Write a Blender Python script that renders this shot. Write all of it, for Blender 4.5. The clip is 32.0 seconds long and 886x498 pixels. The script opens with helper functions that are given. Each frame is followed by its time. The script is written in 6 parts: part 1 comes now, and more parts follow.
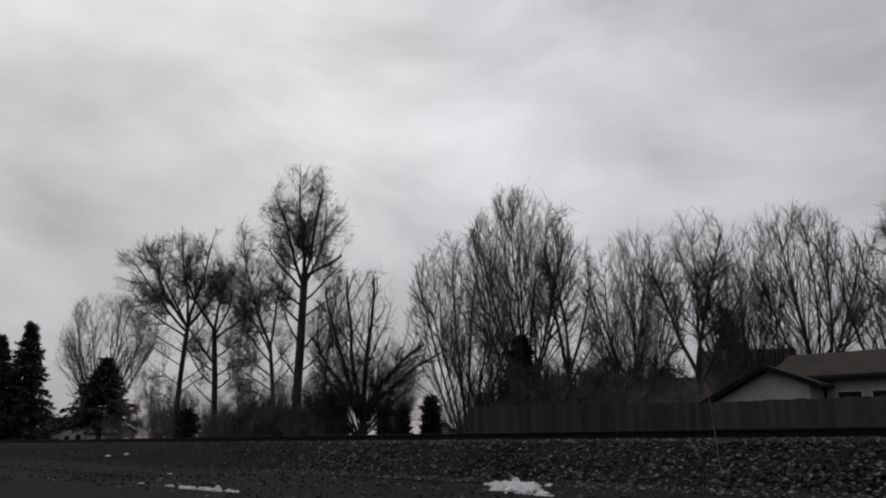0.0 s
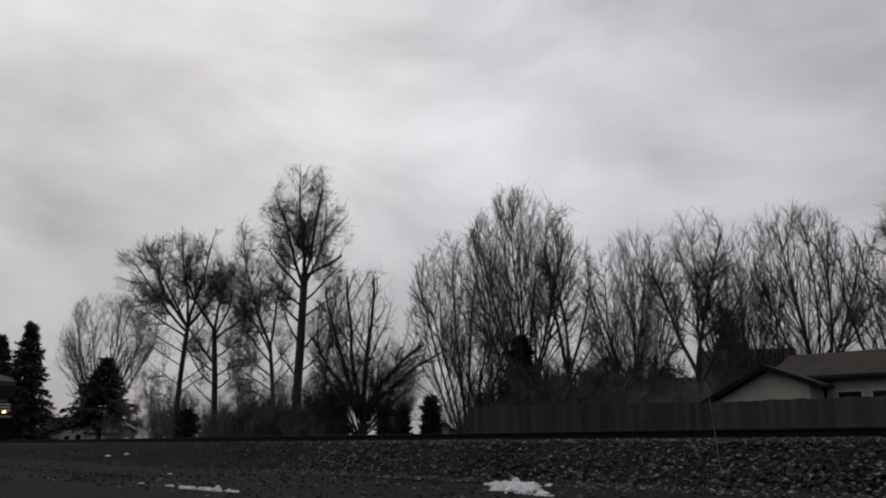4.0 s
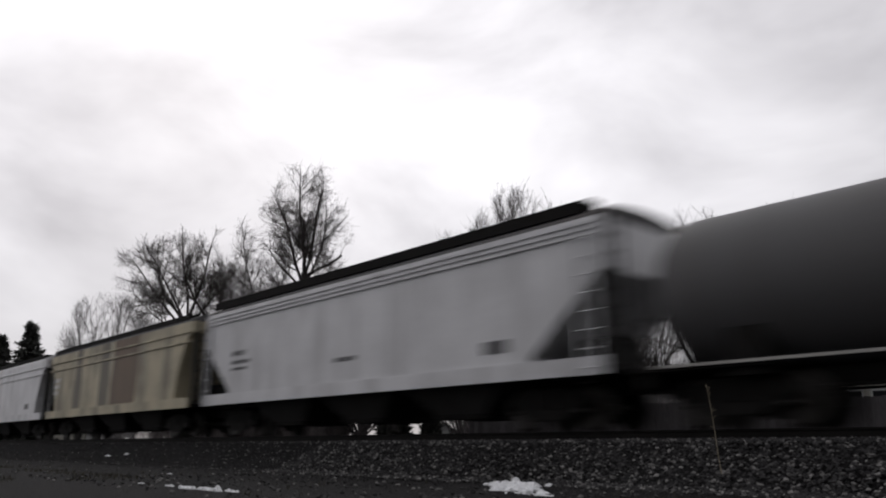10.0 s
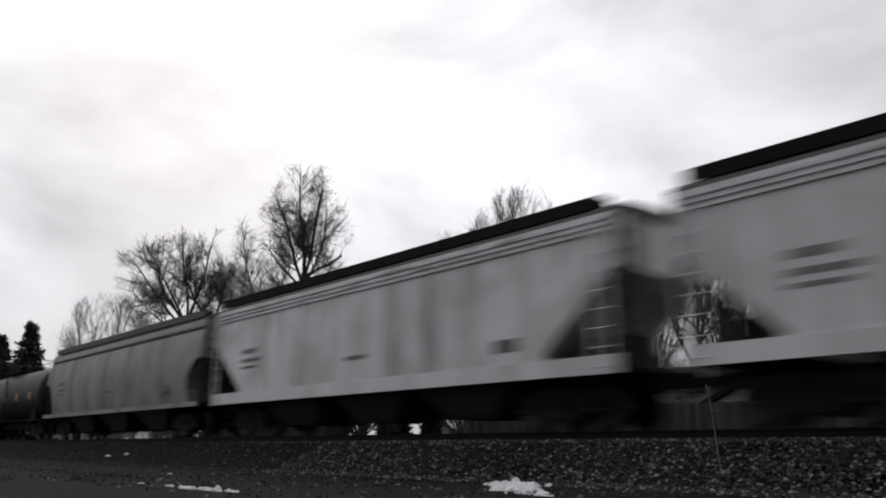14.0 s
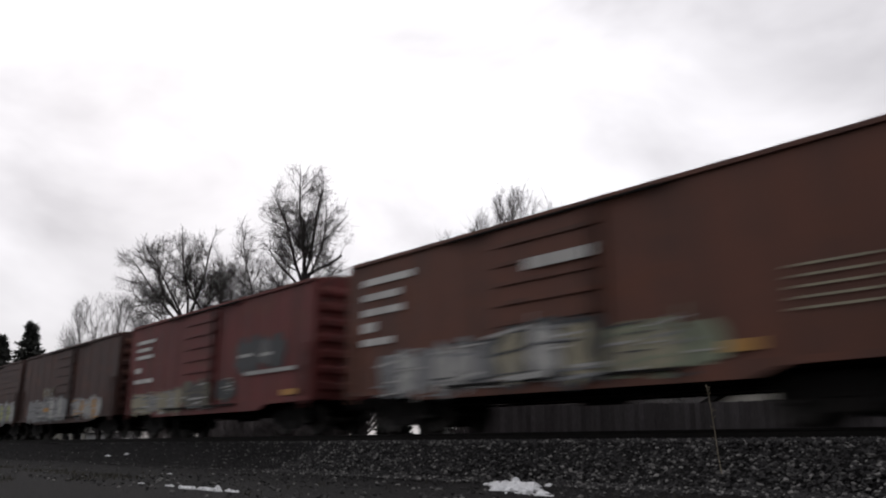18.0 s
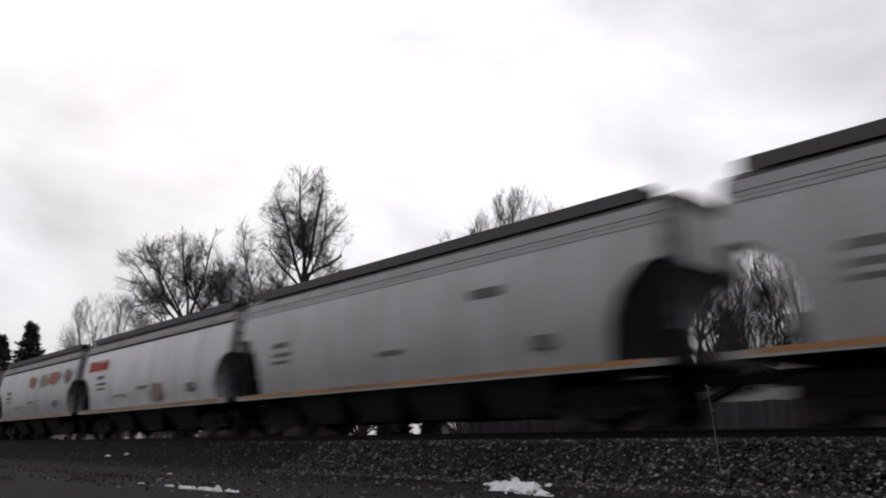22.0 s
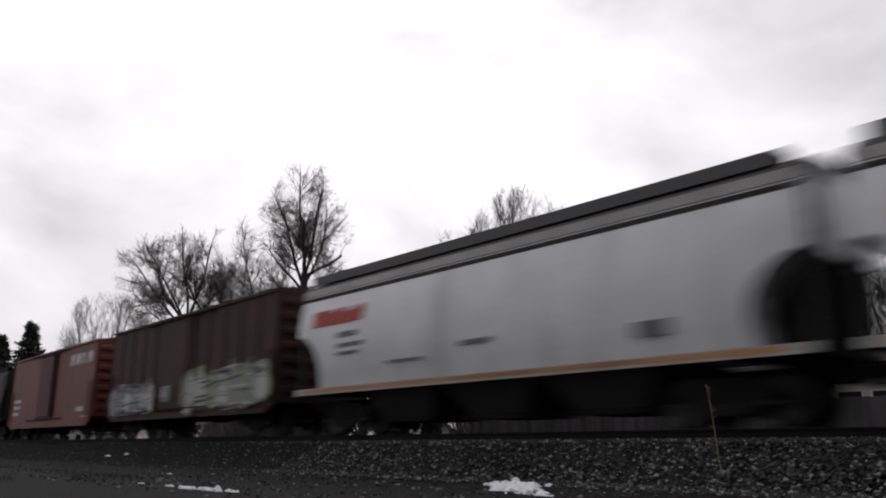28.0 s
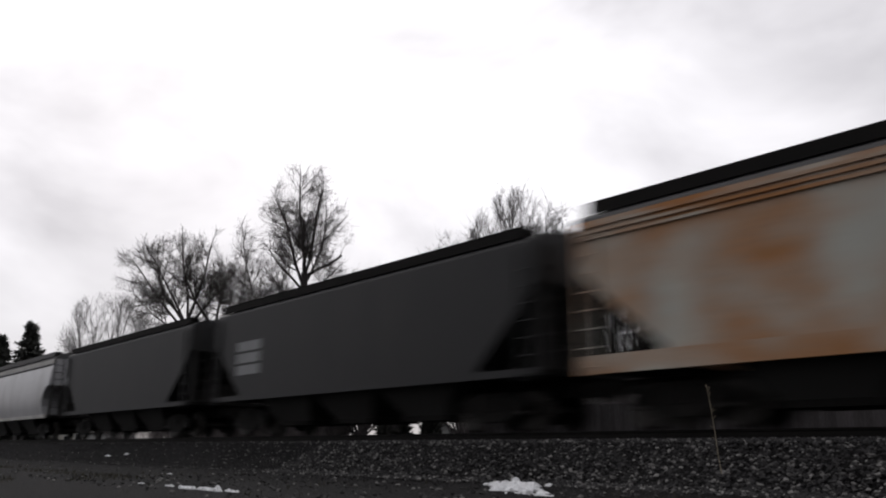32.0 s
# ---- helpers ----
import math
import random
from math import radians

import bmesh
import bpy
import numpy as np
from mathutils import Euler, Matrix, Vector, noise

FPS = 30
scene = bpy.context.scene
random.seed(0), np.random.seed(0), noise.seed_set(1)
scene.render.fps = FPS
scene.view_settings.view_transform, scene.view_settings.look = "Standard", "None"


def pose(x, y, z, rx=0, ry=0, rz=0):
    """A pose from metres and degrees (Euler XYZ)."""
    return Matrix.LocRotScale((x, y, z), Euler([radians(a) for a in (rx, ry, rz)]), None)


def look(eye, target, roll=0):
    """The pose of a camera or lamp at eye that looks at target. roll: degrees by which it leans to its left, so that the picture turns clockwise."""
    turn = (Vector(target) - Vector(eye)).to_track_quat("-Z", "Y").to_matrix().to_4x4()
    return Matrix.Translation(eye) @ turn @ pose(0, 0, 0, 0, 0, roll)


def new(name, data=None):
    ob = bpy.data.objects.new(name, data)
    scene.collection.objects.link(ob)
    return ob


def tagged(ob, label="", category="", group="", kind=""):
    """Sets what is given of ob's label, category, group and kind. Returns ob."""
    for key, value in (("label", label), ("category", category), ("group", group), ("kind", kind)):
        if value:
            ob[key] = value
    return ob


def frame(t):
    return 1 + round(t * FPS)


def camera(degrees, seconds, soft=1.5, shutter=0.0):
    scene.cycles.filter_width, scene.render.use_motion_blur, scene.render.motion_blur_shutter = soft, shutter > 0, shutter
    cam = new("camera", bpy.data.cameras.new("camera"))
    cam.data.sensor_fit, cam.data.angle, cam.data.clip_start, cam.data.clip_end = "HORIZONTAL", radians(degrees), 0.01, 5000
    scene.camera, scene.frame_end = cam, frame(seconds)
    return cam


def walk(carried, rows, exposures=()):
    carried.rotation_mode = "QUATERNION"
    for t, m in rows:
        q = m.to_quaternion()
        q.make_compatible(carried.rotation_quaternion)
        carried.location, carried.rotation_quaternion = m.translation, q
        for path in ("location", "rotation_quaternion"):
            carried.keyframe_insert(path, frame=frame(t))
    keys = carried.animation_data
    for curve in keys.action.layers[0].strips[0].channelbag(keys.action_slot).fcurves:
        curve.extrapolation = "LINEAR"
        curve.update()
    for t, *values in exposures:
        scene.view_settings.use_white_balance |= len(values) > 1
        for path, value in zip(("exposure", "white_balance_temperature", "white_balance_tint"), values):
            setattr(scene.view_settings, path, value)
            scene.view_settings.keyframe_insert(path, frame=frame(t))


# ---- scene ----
cam = camera(58.52, 32.0, soft=2.0, shutter=1.0)
EYE = (0.0, 0.0, -0.275)
YAW, PITCH, ROLL = 48.587, 13.952, -0.04
AIM = (-math.sin(radians(YAW)) * math.cos(radians(PITCH)) * 10, math.cos(radians(YAW)) * math.cos(radians(PITCH)) * 10, EYE[2] + math.sin(radians(PITCH)) * 10)
STAND = look(EYE, AIM, -ROLL)
walk(cam, [(0.0, STAND), (32.0, STAND)], exposures=[(0.0, 0.0, 6500, 10), (6.4, 0.0, 6500, 10), (7.6, 0.1, 6500, 10), (9.0, 0.42, 6500, 10), (11.0, 0.55, 6500, 10), (11.7, 0.56, 6260, 8), (12.2, 0.57, 6260, 8), (13.0, 0.58, 6500, 10), (14.0, 0.6, 6500, 10), (17.0, 0.7, 6500, 10), (32.0, 0.7, 6500, 10)])

# the plan: x runs along the track in the train's direction, y away from the camera, z is 0 at the rails' top
TRACK_Y = 13.57
GROUND_Z = -0.9
SPEED = 18.6

# ---------------------------------------------------------------- sky and light


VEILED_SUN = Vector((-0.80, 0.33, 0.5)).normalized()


def make_world():
    w = bpy.data.worlds.new("sky")
    scene.world = w
    w.use_nodes = True
    nt = w.node_tree
    nt.nodes.clear()
    out = nt.nodes.new("ShaderNodeOutputWorld")
    bg = nt.nodes.new("ShaderNodeBackground")
    co = nt.nodes.new("ShaderNodeTexCoord")
    sky = nt.nodes.new("ShaderNodeTexSky")
    sky.sky_type, sky.sun_disc = "NISHITA", False
    sky.sun_elevation, sky.sun_rotation = radians(30), radians(-67)
    mp = nt.nodes.new("ShaderNodeMapping")
    mp.inputs["Scale"].default_value = (1.0, 1.0, 2.1)
    mp.inputs["Location"].default_value = (0.35, 0.1, 0.2)
    n1 = nt.nodes.new("ShaderNodeTexNoise")
    n1.inputs["Scale"].default_value, n1.inputs["Detail"].default_value = 2.6, 5.0
    n1.inputs["Roughness"].default_value, n1.inputs["Distortion"].default_value = 0.5, 0.35
    ramp = nt.nodes.new("ShaderNodeValToRGB")
    ramp.color_ramp.elements[0].position, ramp.color_ramp.elements[0].color = 0.3, (0.46, 0.446, 0.466, 1)
    ramp.color_ramp.elements[1].position, ramp.color_ramp.elements[1].color = 0.7, (0.87, 0.852, 0.878, 1)
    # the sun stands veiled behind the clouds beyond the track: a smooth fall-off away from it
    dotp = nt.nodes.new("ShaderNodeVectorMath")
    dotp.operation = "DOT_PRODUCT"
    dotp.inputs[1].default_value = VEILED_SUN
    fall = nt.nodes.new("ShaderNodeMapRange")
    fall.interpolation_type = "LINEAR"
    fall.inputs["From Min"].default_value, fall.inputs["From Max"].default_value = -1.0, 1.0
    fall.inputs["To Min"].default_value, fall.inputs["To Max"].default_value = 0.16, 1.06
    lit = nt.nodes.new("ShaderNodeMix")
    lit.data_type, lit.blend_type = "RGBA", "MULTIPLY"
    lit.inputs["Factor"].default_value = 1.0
    # thicker cloud towards the horizon
    sep = nt.nodes.new("ShaderNodeSeparateXYZ")
    low = nt.nodes.new("ShaderNodeValToRGB")
    low.color_ramp.interpolation = "EASE"
    low.color_ramp.elements[0].position, low.color_ramp.elements[0].color = 0.0, (0.5, 0.5, 0.51, 1)
    low.color_ramp.elements[1].position, low.color_ramp.elements[1].color = 0.36, (1, 1, 1, 1)
    haze = nt.nodes.new("ShaderNodeMix")
    haze.data_type, haze.blend_type = "RGBA", "MULTIPLY"
    haze.inputs["Factor"].default_value = 1.0
    # a heavier bank of cloud towards the train's way ahead
    bank = nt.nodes.new("ShaderNodeMapRange")
    bank.interpolation_type = "SMOOTHSTEP"
    bank.inputs["From Min"].default_value, bank.inputs["From Max"].default_value = -0.66, -0.24
    bank.inputs["To Min"].default_value, bank.inputs["To Max"].default_value = 1.0, 0.9
    heavy = nt.nodes.new("ShaderNodeMix")
    heavy.data_type, heavy.blend_type = "RGBA", "MULTIPLY"
    heavy.inputs["Factor"].default_value = 1.0
    skym = nt.nodes.new("ShaderNodeMix")
    skym.data_type = "RGBA"
    skym.inputs["Factor"].default_value = 0.03
    bg.inputs["Strength"].default_value = 1.0
    dim = nt.nodes.new("ShaderNodeMix")
    dim.data_type, dim.blend_type = "RGBA", "MULTIPLY"
    dim.inputs["Factor"].default_value = 1.0
    dim.inputs["B"].default_value = (0.1, 0.1, 0.1, 1)
    L = nt.links.new
    L(co.outputs["Generated"], mp.inputs["Vector"])
    L(mp.outputs["Vector"], n1.inputs["Vector"])
    L(n1.outputs["Fac"], ramp.inputs["Fac"])
    L(sky.outputs["Color"], dim.inputs["A"])
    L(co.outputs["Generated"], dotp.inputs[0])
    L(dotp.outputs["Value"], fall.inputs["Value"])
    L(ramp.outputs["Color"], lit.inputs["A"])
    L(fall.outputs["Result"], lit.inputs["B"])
    L(co.outputs["Generated"], sep.inputs["Vector"])
    L(sep.outputs["Z"], low.inputs["Fac"])
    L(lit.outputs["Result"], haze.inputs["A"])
    L(low.outputs["Color"], haze.inputs["B"])
    L(sep.outputs["X"], bank.inputs["Value"])
    L(haze.outputs["Result"], heavy.inputs["A"])
    L(bank.outputs["Result"], heavy.inputs["B"])
    L(heavy.outputs["Result"], skym.inputs["A"])
    L(dim.outputs["Result"], skym.inputs["B"])
    L(skym.outputs["Result"], bg.inputs["Color"])
    L(bg.outputs["Background"], out.inputs["Surface"])


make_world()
sun = new("sun", bpy.data.lights.new("sun", "SUN"))
sun.data.energy, sun.data.angle, sun.data.color = 0.5, radians(40), (1.0, 0.98, 0.95)
sun.matrix_basis = look(VEILED_SUN * 60, (0, 0, 0))

# ---------------------------------------------------------------- materials


def node_mat(name, rough=0.7, metal=0.0):
    m = bpy.data.materials.new(name)
    m.use_nodes = True
    b = m.node_tree.nodes["Principled BSDF"]
    b.inputs["Roughness"].default_value, b.inputs["Metallic"].default_value = rough, metal
    return m, m.node_tree, b


def coords(nt, scale, shuffle=True):
    co = nt.nodes.new("ShaderNodeTexCoord")
    mp = nt.nodes.new("ShaderNodeMapping")
    mp.inputs["Scale"].default_value = scale
    nt.links.new(co.outputs["Object"], mp.inputs["Vector"])
    if shuffle:
        oi = nt.nodes.new("ShaderNodeObjectInfo")
        mu = nt.nodes.new("ShaderNodeMath")
        mu.operation = "MULTIPLY"
        mu.inputs[1].default_value = 40.0
        nt.links.new(oi.outputs["Random"], mu.inputs[0])
        nt.links.new(mu.outputs[0], mp.inputs["Location"])
    return mp.outputs["Vector"]


def noise_fac(nt, vec, scale, lo, hi, detail=4.0):
    n = nt.nodes.new("ShaderNodeTexNoise")
    n.inputs["Scale"].default_value, n.inputs["Detail"].default_value = scale, detail
    nt.links.new(vec, n.inputs["Vector"])
    r = nt.nodes.new("ShaderNodeMapRange")
    r.inputs["From Min"].default_value, r.inputs["From Max"].default_value = lo, hi
    nt.links.new(n.outputs["Fac"], r.inputs["Value"])
    return r.outputs["Result"]


def mixed(nt, fac, a, b, blend="MIX"):
    mx = nt.nodes.new("ShaderNodeMix")
    mx.data_type, mx.blend_type = "RGBA", blend
    if isinstance(fac, float):
        mx.inputs["Factor"].default_value = fac
    else:
        nt.links.new(fac, mx.inputs["Factor"])
    for key, v in (("A", a), ("B", b)):
        if isinstance(v, tuple):
            mx.inputs[key].default_value = (*v, 1)
        else:
            nt.links.new(v, mx.inputs[key])
    return mx.outputs["Result"]


def bump(nt, b, fac, strength, dist=0.01):
    bp = nt.nodes.new("ShaderNodeBump")
    bp.inputs["Strength"].default_value, bp.inputs["Distance"].default_value = strength, dist
    nt.links.new(fac, bp.inputs["Height"])
    nt.links.new(bp.outputs["Normal"], b.inputs["Normal"])


def scaled(c, k):
    return tuple(min(1.0, v * k) for v in c)


def rough_mat(name, a, c, scale=3.0, fine=25.0, rough=0.85, strength=0.4, dist=0.02, metal=0.0, stretch=(1, 1, 1), shuffle=True, spec=0.5):
    """Two colours mixed by a broad noise, with fine grain and relief."""
    m, nt, b = node_mat(name, rough, metal)
    b.inputs["Specular IOR Level"].default_value = spec
    v = coords(nt, stretch, shuffle)
    f1 = noise_fac(nt, v, scale, 0.35, 0.65)
    f2 = noise_fac(nt, v, fine, 0.3, 0.7)
    col = mixed(nt, f1, a, c)
    col = mixed(nt, f2, col, mixed(nt, 1.0, col, (0.6, 0.6, 0.6), "MULTIPLY"))
    nt.links.new(col, b.inputs["Base Color"])
    bump(nt, b, f2, strength, dist)
    return m


def paint(name, base, grime=0.5, rust=0.0, rough=0.55, rust_col=(0.23, 0.085, 0.03), rust_lo=0.5, rust_scale=0.55, rust_soft=0.1, dirt=(0.07, 0.062, 0.056), spec=0.5):
    """Weathered vehicle paint: run-down streaks, blotches, rust."""
    m, nt, b = node_mat(name, rough)
    b.inputs["Specular IOR Level"].default_value = spec
    v1 = coords(nt, (0.95, 1.0, 0.13))
    v2 = coords(nt, (1, 1, 1))
    streak = noise_fac(nt, v1, 1.5, 0.47, 0.72, 5.0)
    blot = noise_fac(nt, v2, 0.9, 0.4, 0.75, 5.0)
    grain = noise_fac(nt, v2, 14.0, 0.3, 0.75)
    col = mixed(nt, 0.5, base, scaled(base, 0.86))
    k = nt.nodes.new("ShaderNodeMath")
    k.operation = "MULTIPLY"
    k.inputs[1].default_value = grime
    nt.links.new(streak, k.inputs[0])
    col = mixed(nt, k.outputs[0], col, dirt)
    k2 = nt.nodes.new("ShaderNodeMath")
    k2.operation = "MULTIPLY"
    k2.inputs[1].default_value = grime * 0.6
    nt.links.new(blot, k2.inputs[0])
    col = mixed(nt, k2.outputs[0], col, dirt)
    if rust:
        v3 = coords(nt, (0.8, 1.0, 1.0))
        rf = noise_fac(nt, v3, rust_scale, rust_lo, rust_lo + rust_soft, 7.0)
        k3 = nt.nodes.new("ShaderNodeMath")
        k3.operation = "MULTIPLY"
        k3.inputs[1].default_value = rust
        nt.links.new(rf, k3.inputs[0])
        rc = mixed(nt, grain, rust_col, scaled(rust_col, 0.6))
        col = mixed(nt, k3.outputs[0], col, rc)
    k4 = nt.nodes.new("ShaderNodeMath")
    k4.operation = "MULTIPLY"
    k4.inputs[1].default_value = 0.18
    nt.links.new(grain, k4.inputs[0])
    col = mixed(nt, k4.outputs[0], col, scaled(base, 0.5))
    nt.links.new(col, b.inputs["Base Color"])
    bump(nt, b, blot, 0.12, 0.02)
    return m


def glow(name, col, strength):
    m, nt, b = node_mat(name, 0.3)
    b.inputs["Base Color"].default_value = (*col, 1)
    b.inputs["Emission Color"].default_value = (*col, 1)
    b.inputs["Emission Strength"].default_value = strength
    return m


def island_mat(name, lo, hi, rough=0.9, light=0.0):
    """Colour that differs from piece to piece of one mesh."""
    m, nt, b = node_mat(name, rough)
    g = nt.nodes.new("ShaderNodeNewGeometry")
    r = nt.nodes.new("ShaderNodeValToRGB")
    e = r.color_ramp.elements
    e[0].position, e[0].color = 0.0, (*lo, 1)
    e[1].position, e[1].color = 0.75, (*hi, 1)
    if light:
        x = e.new(1.0)
        x.color = (light, light * 0.97, light * 0.93, 1)
    nt.links.new(g.outputs["Random Per Island"], r.inputs["Fac"])
    v = coords(nt, (1, 1, 1), False)
    f = noise_fac(nt, v, 40.0, 0.3, 0.7)
    nt.links.new(mixed(nt, f, r.outputs["Color"], mixed(nt, 1.0, r.outputs["Color"], (0.62, 0.62, 0.62), "MULTIPLY")), b.inputs["Base Color"])
    return m


M = {}
M["soil"] = rough_mat("wet_soil", (0.0075, 0.0067, 0.0073), (0.0115, 0.0102, 0.0108), 0.7, 30, 0.95, 0.8, 0.05, shuffle=False, spec=0.12)
M["ballast"] = rough_mat("ballast_bed", (0.0105, 0.0098, 0.0104), (0.019, 0.0178, 0.0186), 6.0, 60, 0.95, 1.0, 0.05, shuffle=False, spec=0.12)
M["stone"] = island_mat("ballast_stone", (0.0105, 0.0098, 0.0102), (0.036, 0.0342, 0.0352), 0.9, 0.26)
M["grass"] = island_mat("winter_grass", (0.03, 0.028, 0.015), (0.062, 0.055, 0.03), 0.9)
M["snow"] = rough_mat("old_snow", (0.93, 0.94, 0.96), (0.85, 0.86, 0.88), 5, 40, 0.7, 0.4, 0.02)
M["steel"] = rough_mat("rail_steel", (0.012, 0.0105, 0.0095), (0.008, 0.0072, 0.0066), 4, 40, 0.75, 0.2, 0.004, 0.0, spec=0.15)
M["tie"] = rough_mat("tie_wood", (0.05, 0.043, 0.036), (0.03, 0.027, 0.024), 3, 30, 0.95, 0.6, 0.01, stretch=(1, 0.2, 1))
M["bark"] = rough_mat("bark", (0.105, 0.093, 0.094), (0.06, 0.053, 0.053), 2, 18, 0.95, 0.8, 0.02, stretch=(1, 1, 0.3))
M["twig"] = rough_mat("twig_bark", (0.125, 0.111, 0.11), (0.08, 0.071, 0.07), 2, 18, 0.95, 0.1, 0.005)
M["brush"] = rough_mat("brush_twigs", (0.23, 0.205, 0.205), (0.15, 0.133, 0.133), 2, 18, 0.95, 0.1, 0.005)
M["needle"] = island_mat("needles", (0.046, 0.048, 0.045), (0.1, 0.105, 0.092), 0.9)
M["fence"] = rough_mat("grey_boards", (0.1, 0.092, 0.097), (0.052, 0.047, 0.049), 0.6, 22, 0.9, 0.4, 0.01, stretch=(2, 2, 0.3))
M["stucco"] = rough_mat("siding_cream", (0.62, 0.6, 0.53), (0.54, 0.52, 0.46), 1.5, 30, 0.8, 0.2, 0.006)
M["white"] = rough_mat("white_trim", (0.7, 0.7, 0.69), (0.58, 0.58, 0.57), 2, 30, 0.6, 0.1, 0.004)
M["shingle_grey"] = rough_mat("grey_shingles", (0.11, 0.106, 0.104), (0.085, 0.082, 0.08), 1.2, 35, 0.95, 0.7, 0.015)
M["shingle"] = rough_mat("dark_shingles", (0.03, 0.028, 0.026), (0.045, 0.04, 0.036), 1.2, 35, 0.95, 0.7, 0.015)
M["shingle_brown"] = rough_mat("brown_shingles", (0.055, 0.045, 0.033), (0.036, 0.03, 0.025), 1.2, 35, 0.95, 0.7, 0.015)
M["trim_dark"] = rough_mat("dark_trim", (0.014, 0.013, 0.013), (0.01, 0.0095, 0.009), 2, 30, 0.8, 0.1, 0.004, spec=0.2)
gm, gnt, gb = node_mat("window_glass", 0.06)
gb.inputs["Base Color"].default_value = (0.012, 0.013, 0.015, 1)
gb.inputs["IOR"].default_value = 1.2
M["glass"] = gm
cm, cnt, cb = node_mat("clear_pane", 0.02)
cb.inputs["Transmission Weight"].default_value, cb.inputs["IOR"].default_value = 1.0, 1.05
cb.inputs["Base Color"].default_value = (0.75, 0.76, 0.77, 1)
M["clear"] = cm
rm, rnt, rb = node_mat("reflective_glass", 0.08, 0.85)
rb.inputs["Base Color"].default_value = (0.085, 0.087, 0.092, 1)
M["mirror_pane"] = rm
M["stalk"] = rough_mat("dry_stalk", (0.3, 0.26, 0.19), (0.2, 0.17, 0.12), 6, 30, 0.9, 0.2, 0.003)
M["carbody"] = paint("car_paint_dark", (0.03, 0.03, 0.034), 0.2, 0, 0.3)

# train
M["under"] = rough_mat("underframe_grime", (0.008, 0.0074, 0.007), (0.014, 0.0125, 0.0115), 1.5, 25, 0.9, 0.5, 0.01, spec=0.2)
M["wheel"] = rough_mat("wheel_steel", (0.025, 0.022, 0.02), (0.045, 0.04, 0.036), 3, 25, 0.55, 0.2, 0.004, 0.5)
M["black"] = paint("loco_black", (0.0066, 0.0066, 0.0073), 0.2, 0, 0.55, dirt=(0.016, 0.015, 0.0145), spec=0.3)
M["loco_white"] = paint("loco_white", (0.8, 0.79, 0.77), 0.18, 0, 0.5)
M["loco_grey"] = paint("cab_roof_grey", (0.42, 0.42, 0.43), 0.3, 0, 0.5)
M["grille"] = rough_mat("radiator_grille", (0.008, 0.008, 0.009), (0.015, 0.014, 0.014), 4, 60, 0.7, 0.5, 0.01)
M["steelband"] = paint("sill_grey", (0.42, 0.41, 0.385), 0.4, 0, 0.5)
M["amber"] = glow("warm_lamp", (1.0, 0.6, 0.2), 4.0)
M["amber_low"] = glow("warm_lamp_low", (1.0, 0.4, 0.08), 1.6)
M["bulb"] = glow("headlight_lens", (1.0, 0.74, 0.38), 5.0)
M["lamp_off"] = rough_mat("lens_unlit", (0.4, 0.38, 0.33), (0.3, 0.29, 0.26), 6, 30, 0.2, 0.1, 0.002)
M["yellow"] = paint("placard_yellow", (0.45, 0.25, 0.03), 0.3, 0, 0.5)
M["tank_grey"] = paint("tank_grey", (0.085, 0.084, 0.088), 0.45, 0, 0.65)
M["tank_black"] = paint("tank_black", (0.0175, 0.017, 0.017), 0.3, 0, 0.6, dirt=(0.03, 0.027, 0.024), spec=0.25)
M["hop_light"] = paint("hopper_light_grey", (0.8, 0.8, 0.815), 0.36, 0.0, 0.4)
M["hop_streak"] = paint("hopper_streaked_grey", (0.8, 0.8, 0.815), 0.75, 0.0, 0.42)
M["hop_tan"] = paint("hopper_tan", (0.6, 0.535, 0.375), 0.75, 0.3, 0.6, rust_col=(0.16, 0.09, 0.05), rust_lo=0.58)
M["hop_mid"] = paint("hopper_grey", (0.76, 0.76, 0.775), 0.6, 0.0, 0.42)
M["hop_new"] = paint("hopper_clean_grey", (0.49, 0.49, 0.505), 0.3, 0.0, 0.36)
M["hop_bright"] = paint("hopper_pale_grey", (0.72, 0.72, 0.74), 0.3, 0.0, 0.36)
M["hop_olive"] = paint("hopper_dingy_grey", (0.33, 0.32, 0.29), 0.85, 0.0, 0.6)
M["hop_dark"] = paint("hopper_black", (0.021, 0.021, 0.0225), 0.25, 0.0, 0.6, dirt=(0.04, 0.037, 0.035), spec=0.3)
M["hop_rust"] = paint("hopper_rusty", (0.48, 0.48, 0.43), 0.2, 0.97, 0.75, rust_col=(0.4, 0.155, 0.028), rust_lo=0.33, rust_scale=0.7, rust_soft=0.27)
M["roof_grey"] = paint("roof_weathered", (0.085, 0.085, 0.088), 0.5, 0.05, 0.7)
M["end_dark"] = paint("end_frame_dark", (0.034, 0.033, 0.032), 0.8, 0.0, 0.75, dirt=(0.02, 0.018, 0.017), spec=0.25)
M["sill_yellow"] = paint("sill_stripe_ochre", (0.47, 0.23, 0.09), 0.5, 0.5, 0.6)
M["box_orange"] = paint("boxcar_rust_orange", (0.15, 0.052, 0.03), 0.75, 0.6, 0.7, rust_col=(0.17, 0.055, 0.024), rust_lo=0.52, rust_scale=1.6, rust_soft=0.2, dirt=(0.036, 0.022, 0.019))
M["box_red"] = paint("boxcar_red", (0.17, 0.028, 0.026), 0.65, 0.4, 0.7, rust_col=(0.17, 0.055, 0.024), rust_lo=0.52, rust_scale=1.6, rust_soft=0.2, dirt=(0.036, 0.022, 0.019))
